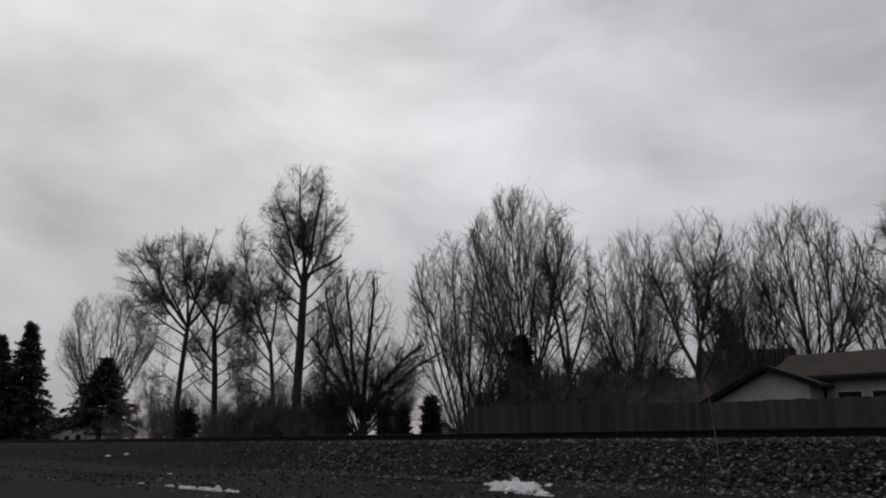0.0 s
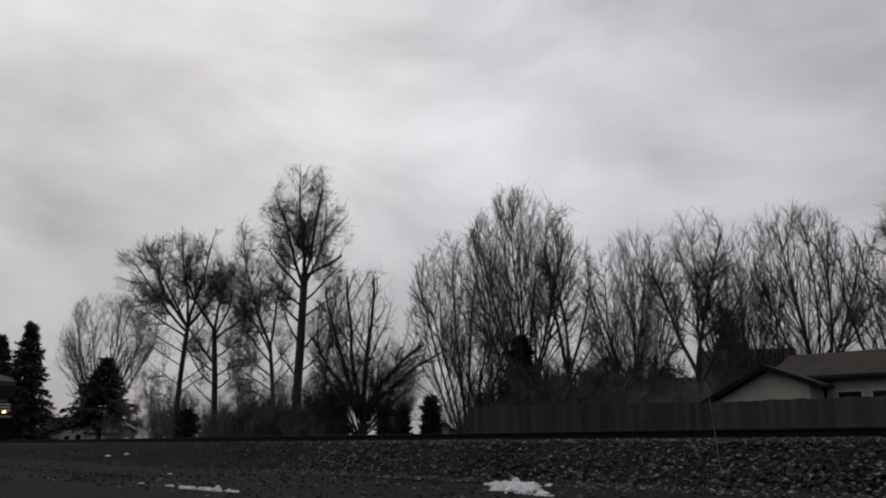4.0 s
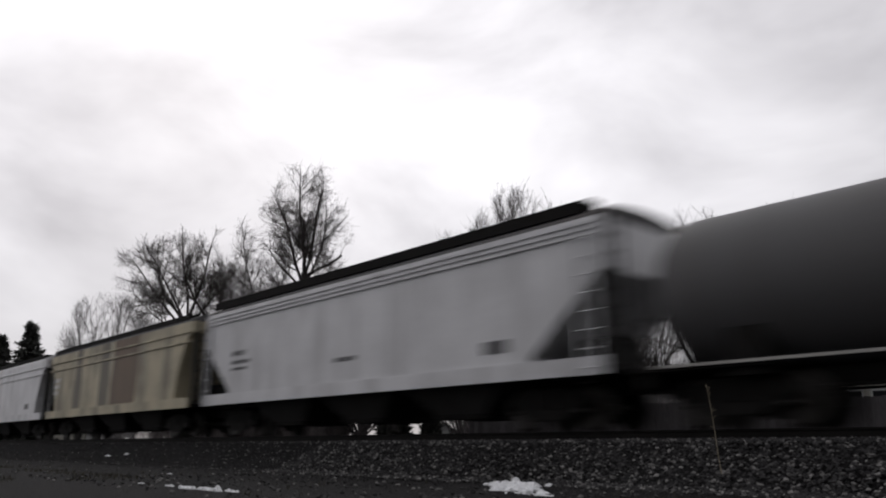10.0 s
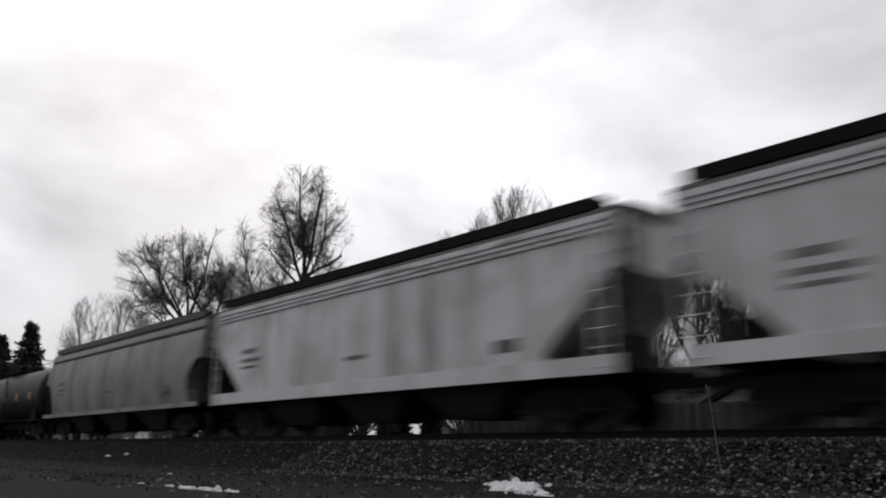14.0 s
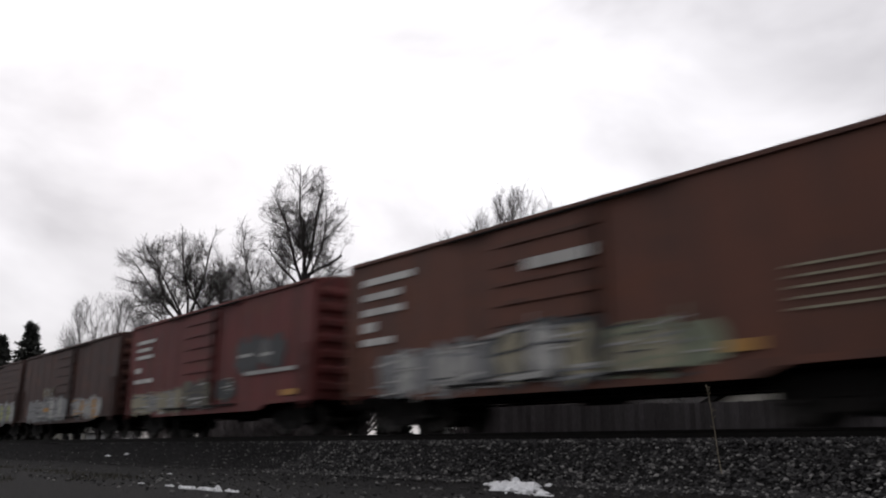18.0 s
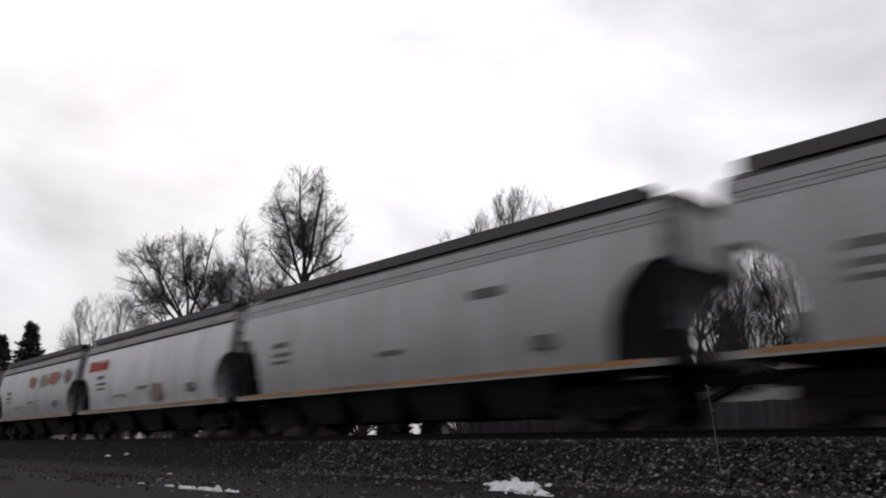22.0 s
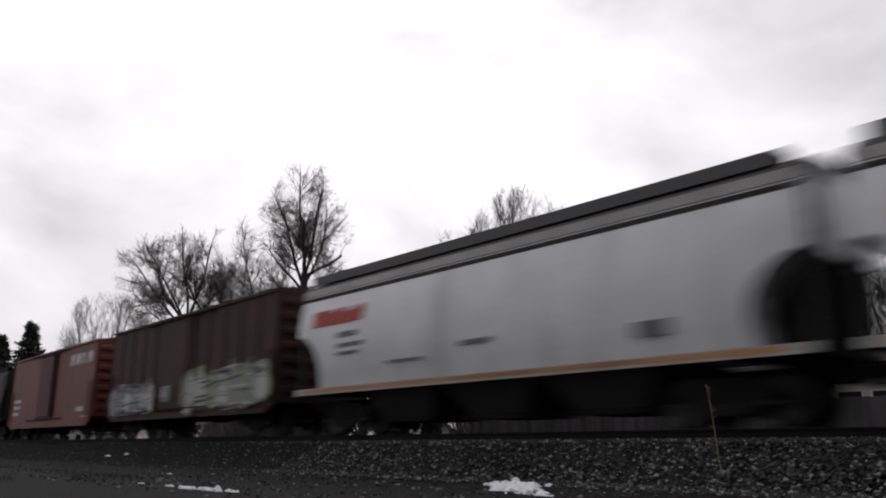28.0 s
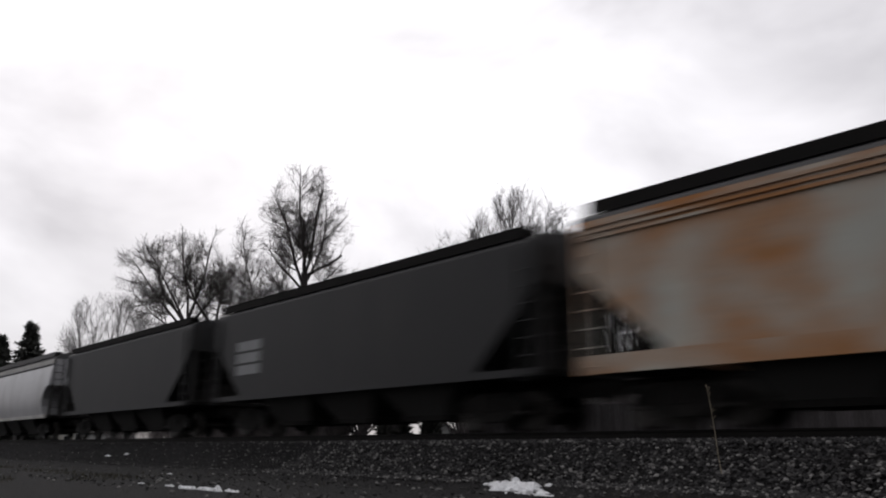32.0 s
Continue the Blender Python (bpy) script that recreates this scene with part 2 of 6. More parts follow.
M["box_brown"] = paint("boxcar_brown", (0.066, 0.027, 0.021), 0.65, 0.5, 0.7, rust_col=(0.17, 0.055, 0.024), rust_lo=0.52, rust_scale=1.6, rust_soft=0.2, dirt=(0.036, 0.022, 0.019))
M["box_dull"] = paint("boxcar_dull_brown", (0.076, 0.038, 0.032), 0.6, 0.35, 0.7, rust_col=(0.17, 0.055, 0.024), rust_lo=0.52, rust_scale=1.6, rust_soft=0.2, dirt=(0.036, 0.022, 0.019))
# maroon car paint, also the shade between the fresh door's ribs
M["box_dark"] = paint("dark_maroon_and_louvre_shade", (0.045, 0.0165, 0.0155), 0.35, 0.1, 0.75, dirt=(0.03, 0.027, 0.025), spec=0.35)
M["box_fresh"] = paint("boxcar_red_oxide", (0.175, 0.038, 0.029), 0.55, 0.35, 0.6, rust_col=(0.12, 0.035, 0.022), rust_lo=0.5, rust_scale=1.6, rust_soft=0.25, dirt=(0.05, 0.024, 0.02))
M["red_mark"] = paint("red_lettering", (0.6, 0.07, 0.05), 0.25, 0, 0.6)
M["white_mark"] = paint("white_lettering", (0.7, 0.69, 0.66), 0.4, 0, 0.6)
M["dark_mark"] = paint("dark_lettering", (0.12, 0.12, 0.125), 0.3, 0, 0.6)
M["orange_mark"] = paint("orange_lettering", (0.42, 0.2, 0.09), 0.4, 0, 0.6)
M["maroon_mark"] = paint("maroon_patch", (0.26, 0.17, 0.13), 0.4, 0, 0.6)
for gname, gcol in (("g_white", (0.5, 0.5, 0.48)), ("g_grey", (0.25, 0.258, 0.265)), ("g_green", (0.26, 0.3, 0.2)), ("g_lime", (0.42, 0.46, 0.12)), ("g_pink", (0.5, 0.16, 0.15)), ("g_black", (0.04, 0.045, 0.05)), ("g_tan", (0.35, 0.32, 0.22)), ("g_amber", (0.55, 0.28, 0.06)), ("g_olive", (0.12, 0.105, 0.07)), ("g_soot", (0.13, 0.127, 0.123)), ("stain_brown", (0.2, 0.14, 0.09)), ("stain_grey", (0.2, 0.18, 0.14))):
    M[gname] = paint("spray_" + gname.split("_")[1], gcol, 0.35, 0, 0.6)

# ---------------------------------------------------------------- mesh tools


def box(bm, x0, x1, y0, y1, z0, z1):
    v = [bm.verts.new((x, y, z)) for x in (x0, x1) for y in (y0, y1) for z in (z0, z1)]
    for f in ((0, 1, 3, 2), (4, 6, 7, 5), (0, 4, 5, 1), (2, 3, 7, 6), (0, 2, 6, 4), (1, 5, 7, 3)):
        bm.faces.new([v[i] for i in f])


def along_y(bm, pts, y0, y1):
    """A prism: an outline in (x, z), from y0 to y1."""
    a = [bm.verts.new((x, y0, z)) for x, z in pts]
    b = [bm.verts.new((x, y1, z)) for x, z in pts]
    n = len(pts)
    bm.faces.new(a)
    bm.faces.new(b[::-1])
    for i in range(n):
        bm.faces.new((a[i], b[i], b[(i + 1) % n], a[(i + 1) % n]))


def along_x(bm, pts, x0, x1):
    """A prism: an outline in (y, z), from x0 to x1."""
    a = [bm.verts.new((x0, y, z)) for y, z in pts]
    b = [bm.verts.new((x1, y, z)) for y, z in pts]
    n = len(pts)
    bm.faces.new(a)
    bm.faces.new(b[::-1])
    for i in range(n):
        bm.faces.new((a[i], b[i], b[(i + 1) % n], a[(i + 1) % n]))


def rod(bm, p0, p1, r, n=6, r1=None):
    p0, p1 = Vector(p0), Vector(p1)
    d = (p1 - p0).normalized()
    s = d.cross(Vector((0, 0, 1)))
    s = Vector((1, 0, 0)) if s.length < 1e-3 else s.normalized()
    u = s.cross(d)
    r1 = r if r1 is None else r1
    a, b = [], []
    for i in range(n):
        w = s * math.cos(2 * math.pi * i / n) + u * math.sin(2 * math.pi * i / n)
        a.append(bm.verts.new(p0 + w * r))
        b.append(bm.verts.new(p1 + w * r1))
    for i in range(n):
        bm.faces.new((a[i], a[(i + 1) % n], b[(i + 1) % n], b[i]))
    bm.faces.new(a[::-1])
    bm.faces.new(b)


def lathe_x(bm, prof, zc, n=32, yc=0.0):
    """A round body along x: rows of (x, radius)."""
    rings = []
    for x, r in prof:
        rings.append([bm.verts.new((x, yc + r * math.cos(2 * math.pi * i / n), zc + r * math.sin(2 * math.pi * i / n))) for i in range(n)])
    for a, b in zip(rings, rings[1:]):
        for i in range(n):
            bm.faces.new((a[i], a[(i + 1) % n], b[(i + 1) % n], b[i]))
    bm.faces.new(rings[0][::-1])
    bm.faces.new(rings[-1])


def lathe_y(bm, prof, n=24):
    rings = []
    for y, r in prof:
        rings.append([bm.verts.new((r * math.cos(2 * math.pi * i / n), y, r * math.sin(2 * math.pi * i / n))) for i in range(n)])
    for a, b in zip(rings, rings[1:]):
        for i in range(n):
            bm.faces.new((a[i], a[(i + 1) % n], b[(i + 1) % n], b[i]))
    bm.faces.new(rings[0])
    bm.faces.new(rings[-1][::-1])


def mesh_of(name, bm, material, smooth=False, bevel=0.0):
    bmesh.ops.recalc_face_normals(bm, faces=bm.faces)
    if bevel:
        sharp = [e for e in bm.edges if len(e.link_faces) == 2 and e.calc_face_angle(0) > 0.6]
        bmesh.ops.bevel(bm, geom=sharp, offset=bevel, segments=2, affect="EDGES", clamp_overlap=True)
    me = bpy.data.meshes.new(name)
    if smooth:
        for f in bm.faces:
            f.smooth = True
    bm.to_mesh(me)
    bm.free()
    me.materials.append(material)
    return me


def part(name, bm, material, parent, label="", smooth=False, bevel=0.0):
    me = bm if isinstance(bm, bpy.types.Mesh) else mesh_of(name, bm, material, smooth, bevel)
    ob = new(name, me)
    ob.parent = parent
    return tagged(ob, label)


def quick(name, material, parent, boxes, label="", bevel=0.0):
    bm = bmesh.new()
    for b in boxes:
        box(bm, *b)
    return part(name, bm, material, parent, label, bevel=bevel)


def thing(name, label, category, group="", kind="", at=(0, 0, 0)):
    ob = new(name)
    ob.location = at
    return tagged(ob, label, category, group, kind)


def setting(name, bm, material, label, category, smooth=False):
    ob = new(name, bm if isinstance(bm, bpy.types.Mesh) else mesh_of(name, bm, material, smooth))
    return tagged(ob, label, category, kind="structure")


# ---------------------------------------------------------------- ground, ballast, track


def make_ground():
    bm = bmesh.new()
    xs = [-2500, -900, -400, -200] + [-120 + 4 * i for i in range(36)] + [60, 200, 600, 2500]
    ys = [-900, -200, -40] + [-8 + 2 * i for i in range(35)] + [90, 140, 250, 500, 1200, 2600]
    grid = {}
    for x in xs:
        for y in ys:
            z = GROUND_Z + 0.05 * noise.noise((x * 0.21, y * 0.21, 0)) * (1 if abs(x) < 150 and y < 70 else 0)
            grid[x, y] = bm.verts.new((x, y, z))
    for a, b in zip(xs, xs[1:]):
        for c, d in zip(ys, ys[1:]):
            bm.faces.new((grid[a, c], grid[b, c], grid[b, d], grid[a, d]))
    setting("ground", bm, M["soil"], "dark damp winter soil with thin grass", "ground", smooth=True)


BED = [(9.6, -0.98), (10.35, -0.86), (11.7, -0.24), (12.1, -0.19), (15.1, -0.19), (15.6, -0.24), (17.0, -0.86), (17.6, -0.98)]


def bed_z(y):
    return float(np.interp(y, [a for a, b in BED], [b for a, b in BED]))


def make_bed():
    bm = bmesh.new()
    xs = [-600, -300, -150] + [-90 + 1.0 * i for i in range(100)] + [20, 60, 200]
    rows = []
    ys = [9.6, 10.0, 10.35, 10.8, 11.25, 11.7, 12.1, 13.0, 14.2, 15.1, 15.6, 16.3, 17.0, 17.6]
    for x in xs:
        rows.append([bm.verts.new((x, y + 0.12 * noise.noise((x * 0.5, y, 3)), bed_z(y) + 0.03 * noise.noise((x * 0.9, y * 2, 0)))) for y in ys])
    for a, b in zip(rows, rows[1:]):
        for i in range(len(ys) - 1):
            bm.faces.new((a[i], b[i], b[i + 1], a[i + 1]))
    setting("ballast_bed", bm, M["ballast"], "dark crushed stone ballast embankment under the track", "ballast", smooth=True)


def make_stones():
    """Loose stones on the near shoulder: one mesh of many small lumps."""
    rng = np.random.default_rng(5)
    shape = np.array([(1, 0, 0), (0, 1, 0), (-1, 0, 0), (0, -1, 0), (0, 0, 1), (0.5, 0.5, 0.55), (-0.5, -0.5, 0.5), (0, 0, -1)], float)
    tri = np.array([(0, 1, 5), (0, 5, 4), (1, 4, 5), (1, 2, 4), (2, 3, 6), (2, 6, 4), (3, 4, 6), (3, 0, 4), (1, 0, 7), (2, 1, 7), (3, 2, 7), (0, 3, 7)])
    vs, fs, base = [], [], 0
    for x0, x1, dens, size in ((-9, 3, 420, 0.034), (-18, -9, 300, 0.034), (-24, -18, 90, 0.028), (-36, -24, 26, 0.028), (-70, -36, 5, 0.032)):
        n = int((x1 - x0) * 2.9 * dens)
        x = rng.uniform(x0, x1, n)
        y = 12.55 - 2.9 * rng.random(n) ** 0.9
        y[: n // 9] = rng.uniform(4.5, 10.0, n // 9)
        keep = (y > 9.9) | (rng.random(n) < 0.5)
        for a, b in zip(x[keep], y[keep]):
            s = size * rng.uniform(0.55, 1.5)
            v = shape * rng.uniform(0.6, 1.15, (8, 3)) * s * np.array([1.15, 1.0, 0.75])
            c, d = math.cos(a * 57.0), math.sin(a * 57.0)
            e = rng.uniform(-0.6, 0.6)
            v = v @ np.array([(c, d, 0), (-d, c, 0), (0, 0, 1)]) @ np.array([(1, 0, 0), (0, math.cos(e), math.sin(e)), (0, -math.sin(e), math.cos(e))])
            vs.append(v + (a, b, max(bed_z(b) if b > 9.6 else -9, GROUND_Z) + s * 0.3))
            fs.append(tri + base)
            base += 8
    me = bpy.data.meshes.new("ballast_stones")
    me.from_pydata(np.concatenate(vs), [], np.concatenate(fs).tolist())
    me.materials.append(M["stone"])
    ob = new("ballast_stones", me)
    tagged(ob, "loose grey crushed stones, some pale, on the track shoulder", "gravel", kind="stuff")


def make_track():
    track = thing("railway_track", "single railway track of dark steel rails on wooden ties", "track", kind="structure")
    for y in (TRACK_Y - 0.75, TRACK_Y + 0.75):
        bm = bmesh.new()
        prof = [(-0.075, -0.185), (0.075, -0.185), (0.075, -0.172), (0.012, -0.15), (0.012, -0.05), (0.037, -0.035), (0.037, -0.005), (0.028, 0.0), (-0.028, 0.0), (-0.037, -0.005), (-0.037, -0.035), (-0.012, -0.05), (-0.012, -0.15), (-0.075, -0.172)]
        along_x(bm, [(y + a, b) for a, b in prof], -500, 160)
        part("rail", bm, M["steel"], track)
    bm = bmesh.new()
    box(bm, -0.115, 0.115, -1.3, 1.3, -0.36, -0.183)
    tie = mesh_of("tie", bm, M["tie"], bevel=0.012)
    bm = bmesh.new()
    box(bm, -0.09, 0.09, -0.17, 0.17, -0.184, -0.168)
    for a in (-0.06, 0.06):
        for b in (-0.1, 0.1):
            box(bm, a - 0.012, a + 0.012, b - 0.012, b + 0.012, -0.168, -0.14)
    plate = mesh_of("tie_plate", bm, M["steel"])
    for i in range(130):
        x = -60 + 0.54 * i
        t = part("tie", tie, None, track)
        t.location = (x, TRACK_Y, 0)
        if x > -30:
            for y in (-0.75, 0.75):
                pl = part("tie_plate", plate, None, t)
                pl.location = (0, y, 0)


def make_snow(x, y, w, d, seed):
    """Crumbled old snow: many low ragged lumps with dark ground between them."""
    rng = random.Random(seed)
    bm = bmesh.new()
    for k in range(int(40 + 500 * w * d)):
        cy = y + rng.gauss(0, 0.42) * d
        cx = x + rng.gauss(0, 0.42) * w - 0.95 * (cy - y)
        size = w * rng.uniform(0.05, 0.17) * (1.7 if k < 5 else 1.0)
        rx, ry, hz = size * rng.uniform(0.9, 1.7), min(size, d * 0.5), size * rng.uniform(0.35, 0.9)
        zb = max(bed_z(cy) if 9.6 < cy < 17 else -2, GROUND_Z)
        rings = []
        for s, hh in ((1.0, -0.02), (0.75, 0.65), (0.35, 1.0)):
            turn = rng.uniform(0, 1)
            rings.append([])
            for i in range(9):
                a = 2 * math.pi * (i + turn) / 9
                q = s * rng.uniform(0.65, 1.25)
                rings[-1].append(bm.verts.new((cx + rx * q * math.cos(a), cy + ry * q * math.sin(a), zb + hz * hh * rng.uniform(0.8, 1.1) + 0.01)))
        for p, q in zip(rings, rings[1:]):
            for i in range(9):
                bm.faces.new((p[i], p[(i + 1) % 9], q[(i + 1) % 9], q[i]))
        bm.faces.new(rings[-1])
    ob = new("snow_patch", mesh_of("snow_patch", bm, M["snow"]))
    tagged(ob, "small patch of old melting snow on dark ground", "snow", "snow patches by the track", kind="stuff")


def make_grass():
    """Thin tufts of dull winter grass on the near ground."""
    rng = np.random.default_rng(9)
    vs, fs, b = [], [], 0
    for i in range(7000):
        if i < 3600:
            x, y = rng.uniform(-30, -15.5), rng.uniform(3.6, 6.4)
            if noise.noise((x * 0.4, y * 0.7, 2)) < -0.05:
                continue
        else:
            x, y = rng.uniform(-45, -3), rng.uniform(4.5, 10.0)
            if noise.noise((x * 0.6, y * 0.6, 7)) < 0.3:
                continue
        hgt, a = rng.uniform(0.03, 0.1), rng.uniform(0, 6.28)
        dx, dy = 0.006 * math.cos(a), 0.006 * math.sin(a)
        lx, ly = rng.uniform(-0.04, 0.04, 2)
        z = GROUND_Z - 0.01
        vs += [(x - dx, y - dy, z), (x + dx, y + dy, z), (x + lx * 0.5 + dx * 0.6, y + ly * 0.5 + dy * 0.6, z + hgt * 0.7), (x + lx, y + ly, z + hgt)]
        fs += [(b, b + 1, b + 2), (b, b + 2, b + 3)]
        b += 4
    me = bpy.data.meshes.new("grass")
    me.from_pydata(vs, [], fs)
    me.materials.append(M["grass"])
    tagged(new("grass", me), "short dull yellow-green winter grass in thin tufts", "grass", kind="stuff")


make_ground()
make_bed()
make_stones()
make_track()
make_grass()
for i, (x, y, w, d) in enumerate(((-8.55, 8.95, 0.5, 0.95), (-9.0, 9.6, 0.42, 0.4), (-7.03, 7.84, 0.2, 0.06), (-11.58, 5.19, 0.32, 0.07), (-10.78, 5.21, 0.36, 0.06), (-10.35, 5.29, 0.2, 0.05), (-12.37, 5.27, 0.16, 0.05), (-31.01, 10.76, 0.25, 0.06), (-29.62, 10.92, 0.2, 0.06), (-17.59, 7.47, 0.12, 0.05), (-13.56, 5.29, 0.1, 0.05))):
    make_snow(x, y, w, d, 40 + i)

# ---------------------------------------------------------------- trees


def tubes(lines, sides):
    """One mesh from many tapered polylines."""
    vs, fs, base = [], [], 0
    ang = np.arange(sides) * 2 * math.pi / sides
    cs, sn = np.cos(ang)[None, :, None], np.sin(ang)[None, :, None]
    for pts, rad in lines:
        p = np.asarray(pts)
        d = np.gradient(p, axis=0)
        d /= np.linalg.norm(d, axis=1)[:, None] + 1e-9
        ref = np.array([1.0, 0, 0]) if abs(d[0, 2]) > 0.7 else np.array([0, 0, 1.0])
        s = np.cross(d, ref)
        s /= np.linalg.norm(s, axis=1)[:, None] + 1e-9
        u = np.cross(d, s)
        r = np.asarray(rad)[:, None, None]
        ring = p[:, None, :] + r * (cs * s[:, None, :] + sn * u[:, None, :])
        k = len(p)
        vs.append(ring.reshape(-1, 3))
        i = np.arange(k - 1)[:, None] * sides + base
        j = np.arange(sides)[None, :]
        j2 = (j + 1) % sides
        fs.append(np.stack((i + j, i + j2, i + sides + j2, i + sides + j), -1).reshape(-1, 4))
        base += k * sides
    return np.concatenate(vs), np.concatenate(fs)


def tube_mesh(name, lines, sides, material):
    v, f = tubes(lines, sides)
    me = bpy.data.meshes.new(name)
    me.from_pydata(v, [], f.tolist())
    me.materials.append(material)
    return me


def bulk_tubes(p, r):
    """Three-sided tubes for many short twigs at once: points (n, k, 3), radii (n, k)."""
    n = len(p)
    d = p[:, -1] - p[:, 0]
    d /= np.linalg.norm(d, axis=1)[:, None] + 1e-9
    ref = np.where(np.abs(d[:, 2:3]) > 0.8, np.array([[1.0, 0, 0]]), np.array([[0, 0, 1.0]]))
    s = np.cross(d, ref)
    s /= np.linalg.norm(s, axis=1)[:, None] + 1e-9
    u = np.cross(d, s)
    ang = np.arange(3) * 2 * math.pi / 3
    off = np.cos(ang)[None, :, None] * s[:, None, :] + np.sin(ang)[None, :, None] * u[:, None, :]
    v = (p[:, :, None, :] + r[:, :, None, None] * off[:, None, :, :]).reshape(-1, 3)
    rings = p.shape[1]
    k = np.array([(a * 3 + b, a * 3 + (b + 1) % 3, a * 3 + 3 + (b + 1) % 3, a * 3 + 3 + b) for a in range(rings - 1) for b in range(3)])
    f = (np.arange(n)[:, None, None] * (3 * rings) + k[None]).reshape(-1, 4)
    return v, f


class Grower:
    """Grows bare branches inside a rounded crown: limbs and branches one by one, twigs in bulk."""

    def __init__(self, seed, crown_c, crown_r, rise, wild, density):
        self.rng = random.Random(seed)
        self.nrng = np.random.default_rng(seed)
        self.c, self.r = np.array(crown_c), np.array(crown_r)
        self.rise, self.wild, self.density = rise, wild, density
        self.lines = [[], [], []]
        self.bare = 0.2
        self.lift = 0.3
        self.lobes = ()
        self.tilt = (0.45, 0.95)

    def inside(self, p, slack=1.0):
        if self.lobes:
            p = np.asarray(p)
            a, b = p @ np.array(ACROSS), p @ np.array(AWAY)
            near = np.full(p.shape[:-1], 9.0)
            for side, z, rx, rz in self.lobes:
                near = np.minimum(near, ((a - side) / rx) ** 2 + (b / max(rx, 1.6)) ** 2 + ((p[..., 2] - z) / rz) ** 2)
            return near < slack
        q = (np.asarray(p) - self.c) / self.r
        low = np.asarray(p)[..., 2] < self.c[2]
        q = np.where(low[..., None], q * np.array([0.95, 0.95, 0.75]), q)
        return (np.abs(q) ** 2.3).sum(-1) < 1.0

    def branch(self, p, d, length, rad, level, tip=0.3, straight=1.0):
        rng = self.rng
        n = max(3, min(11, int(length / 0.6) + 2))
        step = length / n
        pts, rads = [tuple(p)], [rad]
        p, d = Vector(p), Vector(d).normalized()
        w = self.wild * (0.8 + 0.3 * level) * straight
        for i in range(n):
            d = (d + Vector((rng.gauss(0, w), rng.gauss(0, w), rng.gauss(0, w) + self.rise * (1 + 0.3 * level)))).normalized()
            p = p + d * step
            if i > 1 and (level or p.z > self.c[2]) and not self.inside(tuple(p), (1.3, 1.15, 1.0)[level]):
                break
            pts.append(tuple(p))
            rads.append(max(0.006, rad * (1 - (1 - tip) * (i + 1) / n)))
        self.lines[level].append((pts, rads))
        if level >= 2:
            return
        m = len(pts) - 1
        kids = int(self.density * length * 1.5 + 2)
        for k in range(kids):
            f = rng.uniform(self.bare if level == 0 else 0.12, 1.0)
            x = f * m
            i = min(int(x), m - 1)
            a, b = Vector(pts[i]), Vector(pts[i + 1])
            q = a.lerp(b, x - i)
            if not self.inside(tuple(q), 1.2):
                continue
            dd = (b - a).normalized()
            side = dd.cross(Vector((rng.gauss(0, 1), rng.gauss(0, 1), rng.gauss(0, 0.6)))).normalized()
            tilt = rng.uniform(*self.tilt)
            nd = dd * math.cos(tilt) + side * math.sin(tilt)
            ln = max(0.6, min(5.5, length * rng.uniform(0.26, 0.5) * (1.2 - 0.6 * f)))
            self.branch(q, nd, ln, max(0.009, min(rads[i] * 0.55, 0.008 + 0.011 * ln)), level + 1)

    def sprout(self, p0, p1, count, lo, hi, rad, lift):
        """Twigs from random places on the pieces p0-p1."""
        g = self.nrng
        ln = np.linalg.norm(p1 - p0, axis=1)
        k = g.choice(len(p0), count, p=ln / ln.sum())
        t = g.random(count)[:, None]
        q = p0[k] * (1 - t) + p1[k] * t
        d = (p1 - p0)[k] / (ln[k][:, None] + 1e-9)
        side = np.cross(d, g.normal(size=(count, 3)))
        side /= np.linalg.norm(side, axis=1)[:, None] + 1e-9
        a = g.uniform(0.4, 1.0, count)[:, None]
        d = d * np.cos(a) + side * np.sin(a)
        size = g.uniform(lo, hi, count)[:, None]
        mid = q + d * size * 0.5
        d2 = d + np.array([0, 0, lift]) + g.normal(size=(count, 3)) * 0.16
        d2 /= np.linalg.norm(d2, axis=1)[:, None]
        end = mid + d2 * size * 0.5
        ok = self.inside(q) & (self.inside(end) | (g.random(count) < 0.2))
        p = np.stack((q, mid, end), 1)[ok]
        return p, np.tile(np.array([[rad, rad * 0.75, rad * 0.45]]), (len(p), 1))

    def crown_mesh(self, twigs, name="crown", thick=0.0075, sides=4):
        seg = [(np.array(p)[:-1], np.array(p)[1:]) for p, r in self.lines[1][:] + self.lines[2]]
        p0, p1 = np.concatenate([a for a, b in seg]), np.concatenate([b for a, b in seg])
        ta, ra = self.sprout(p0, p1, twigs, 0.4, 1.15, thick, self.lift)
        tb, rb = self.sprout(ta[:, 0], ta[:, 2], int(twigs * 1.1), 0.2, 0.55, thick * 0.7, 0.25)
        v1, f1 = bulk_tubes(ta, ra)
        v3, f3 = bulk_tubes(tb[:, ::2], rb[:, ::2])
        v1, f1 = np.concatenate((v1, v3)), np.concatenate((f1, f3 + len(v1)))
        v2, f2 = tubes((self.lines[1] if name == "crown" else []) + self.lines[2], sides)
        me = bpy.data.meshes.new(name)
        me.from_pydata(np.concatenate((v1, v2)), [], np.concatenate((f1, f2 + len(v1))).tolist())
        me.materials.append(M["twig"])
        return me


ACROSS = Vector((0.66, 0.75, 0.0)).normalized()
AWAY = Vector((-0.75, 0.66, 0.0)).normalized()


VASE = "bare tree with several stems fanning upward from one base"


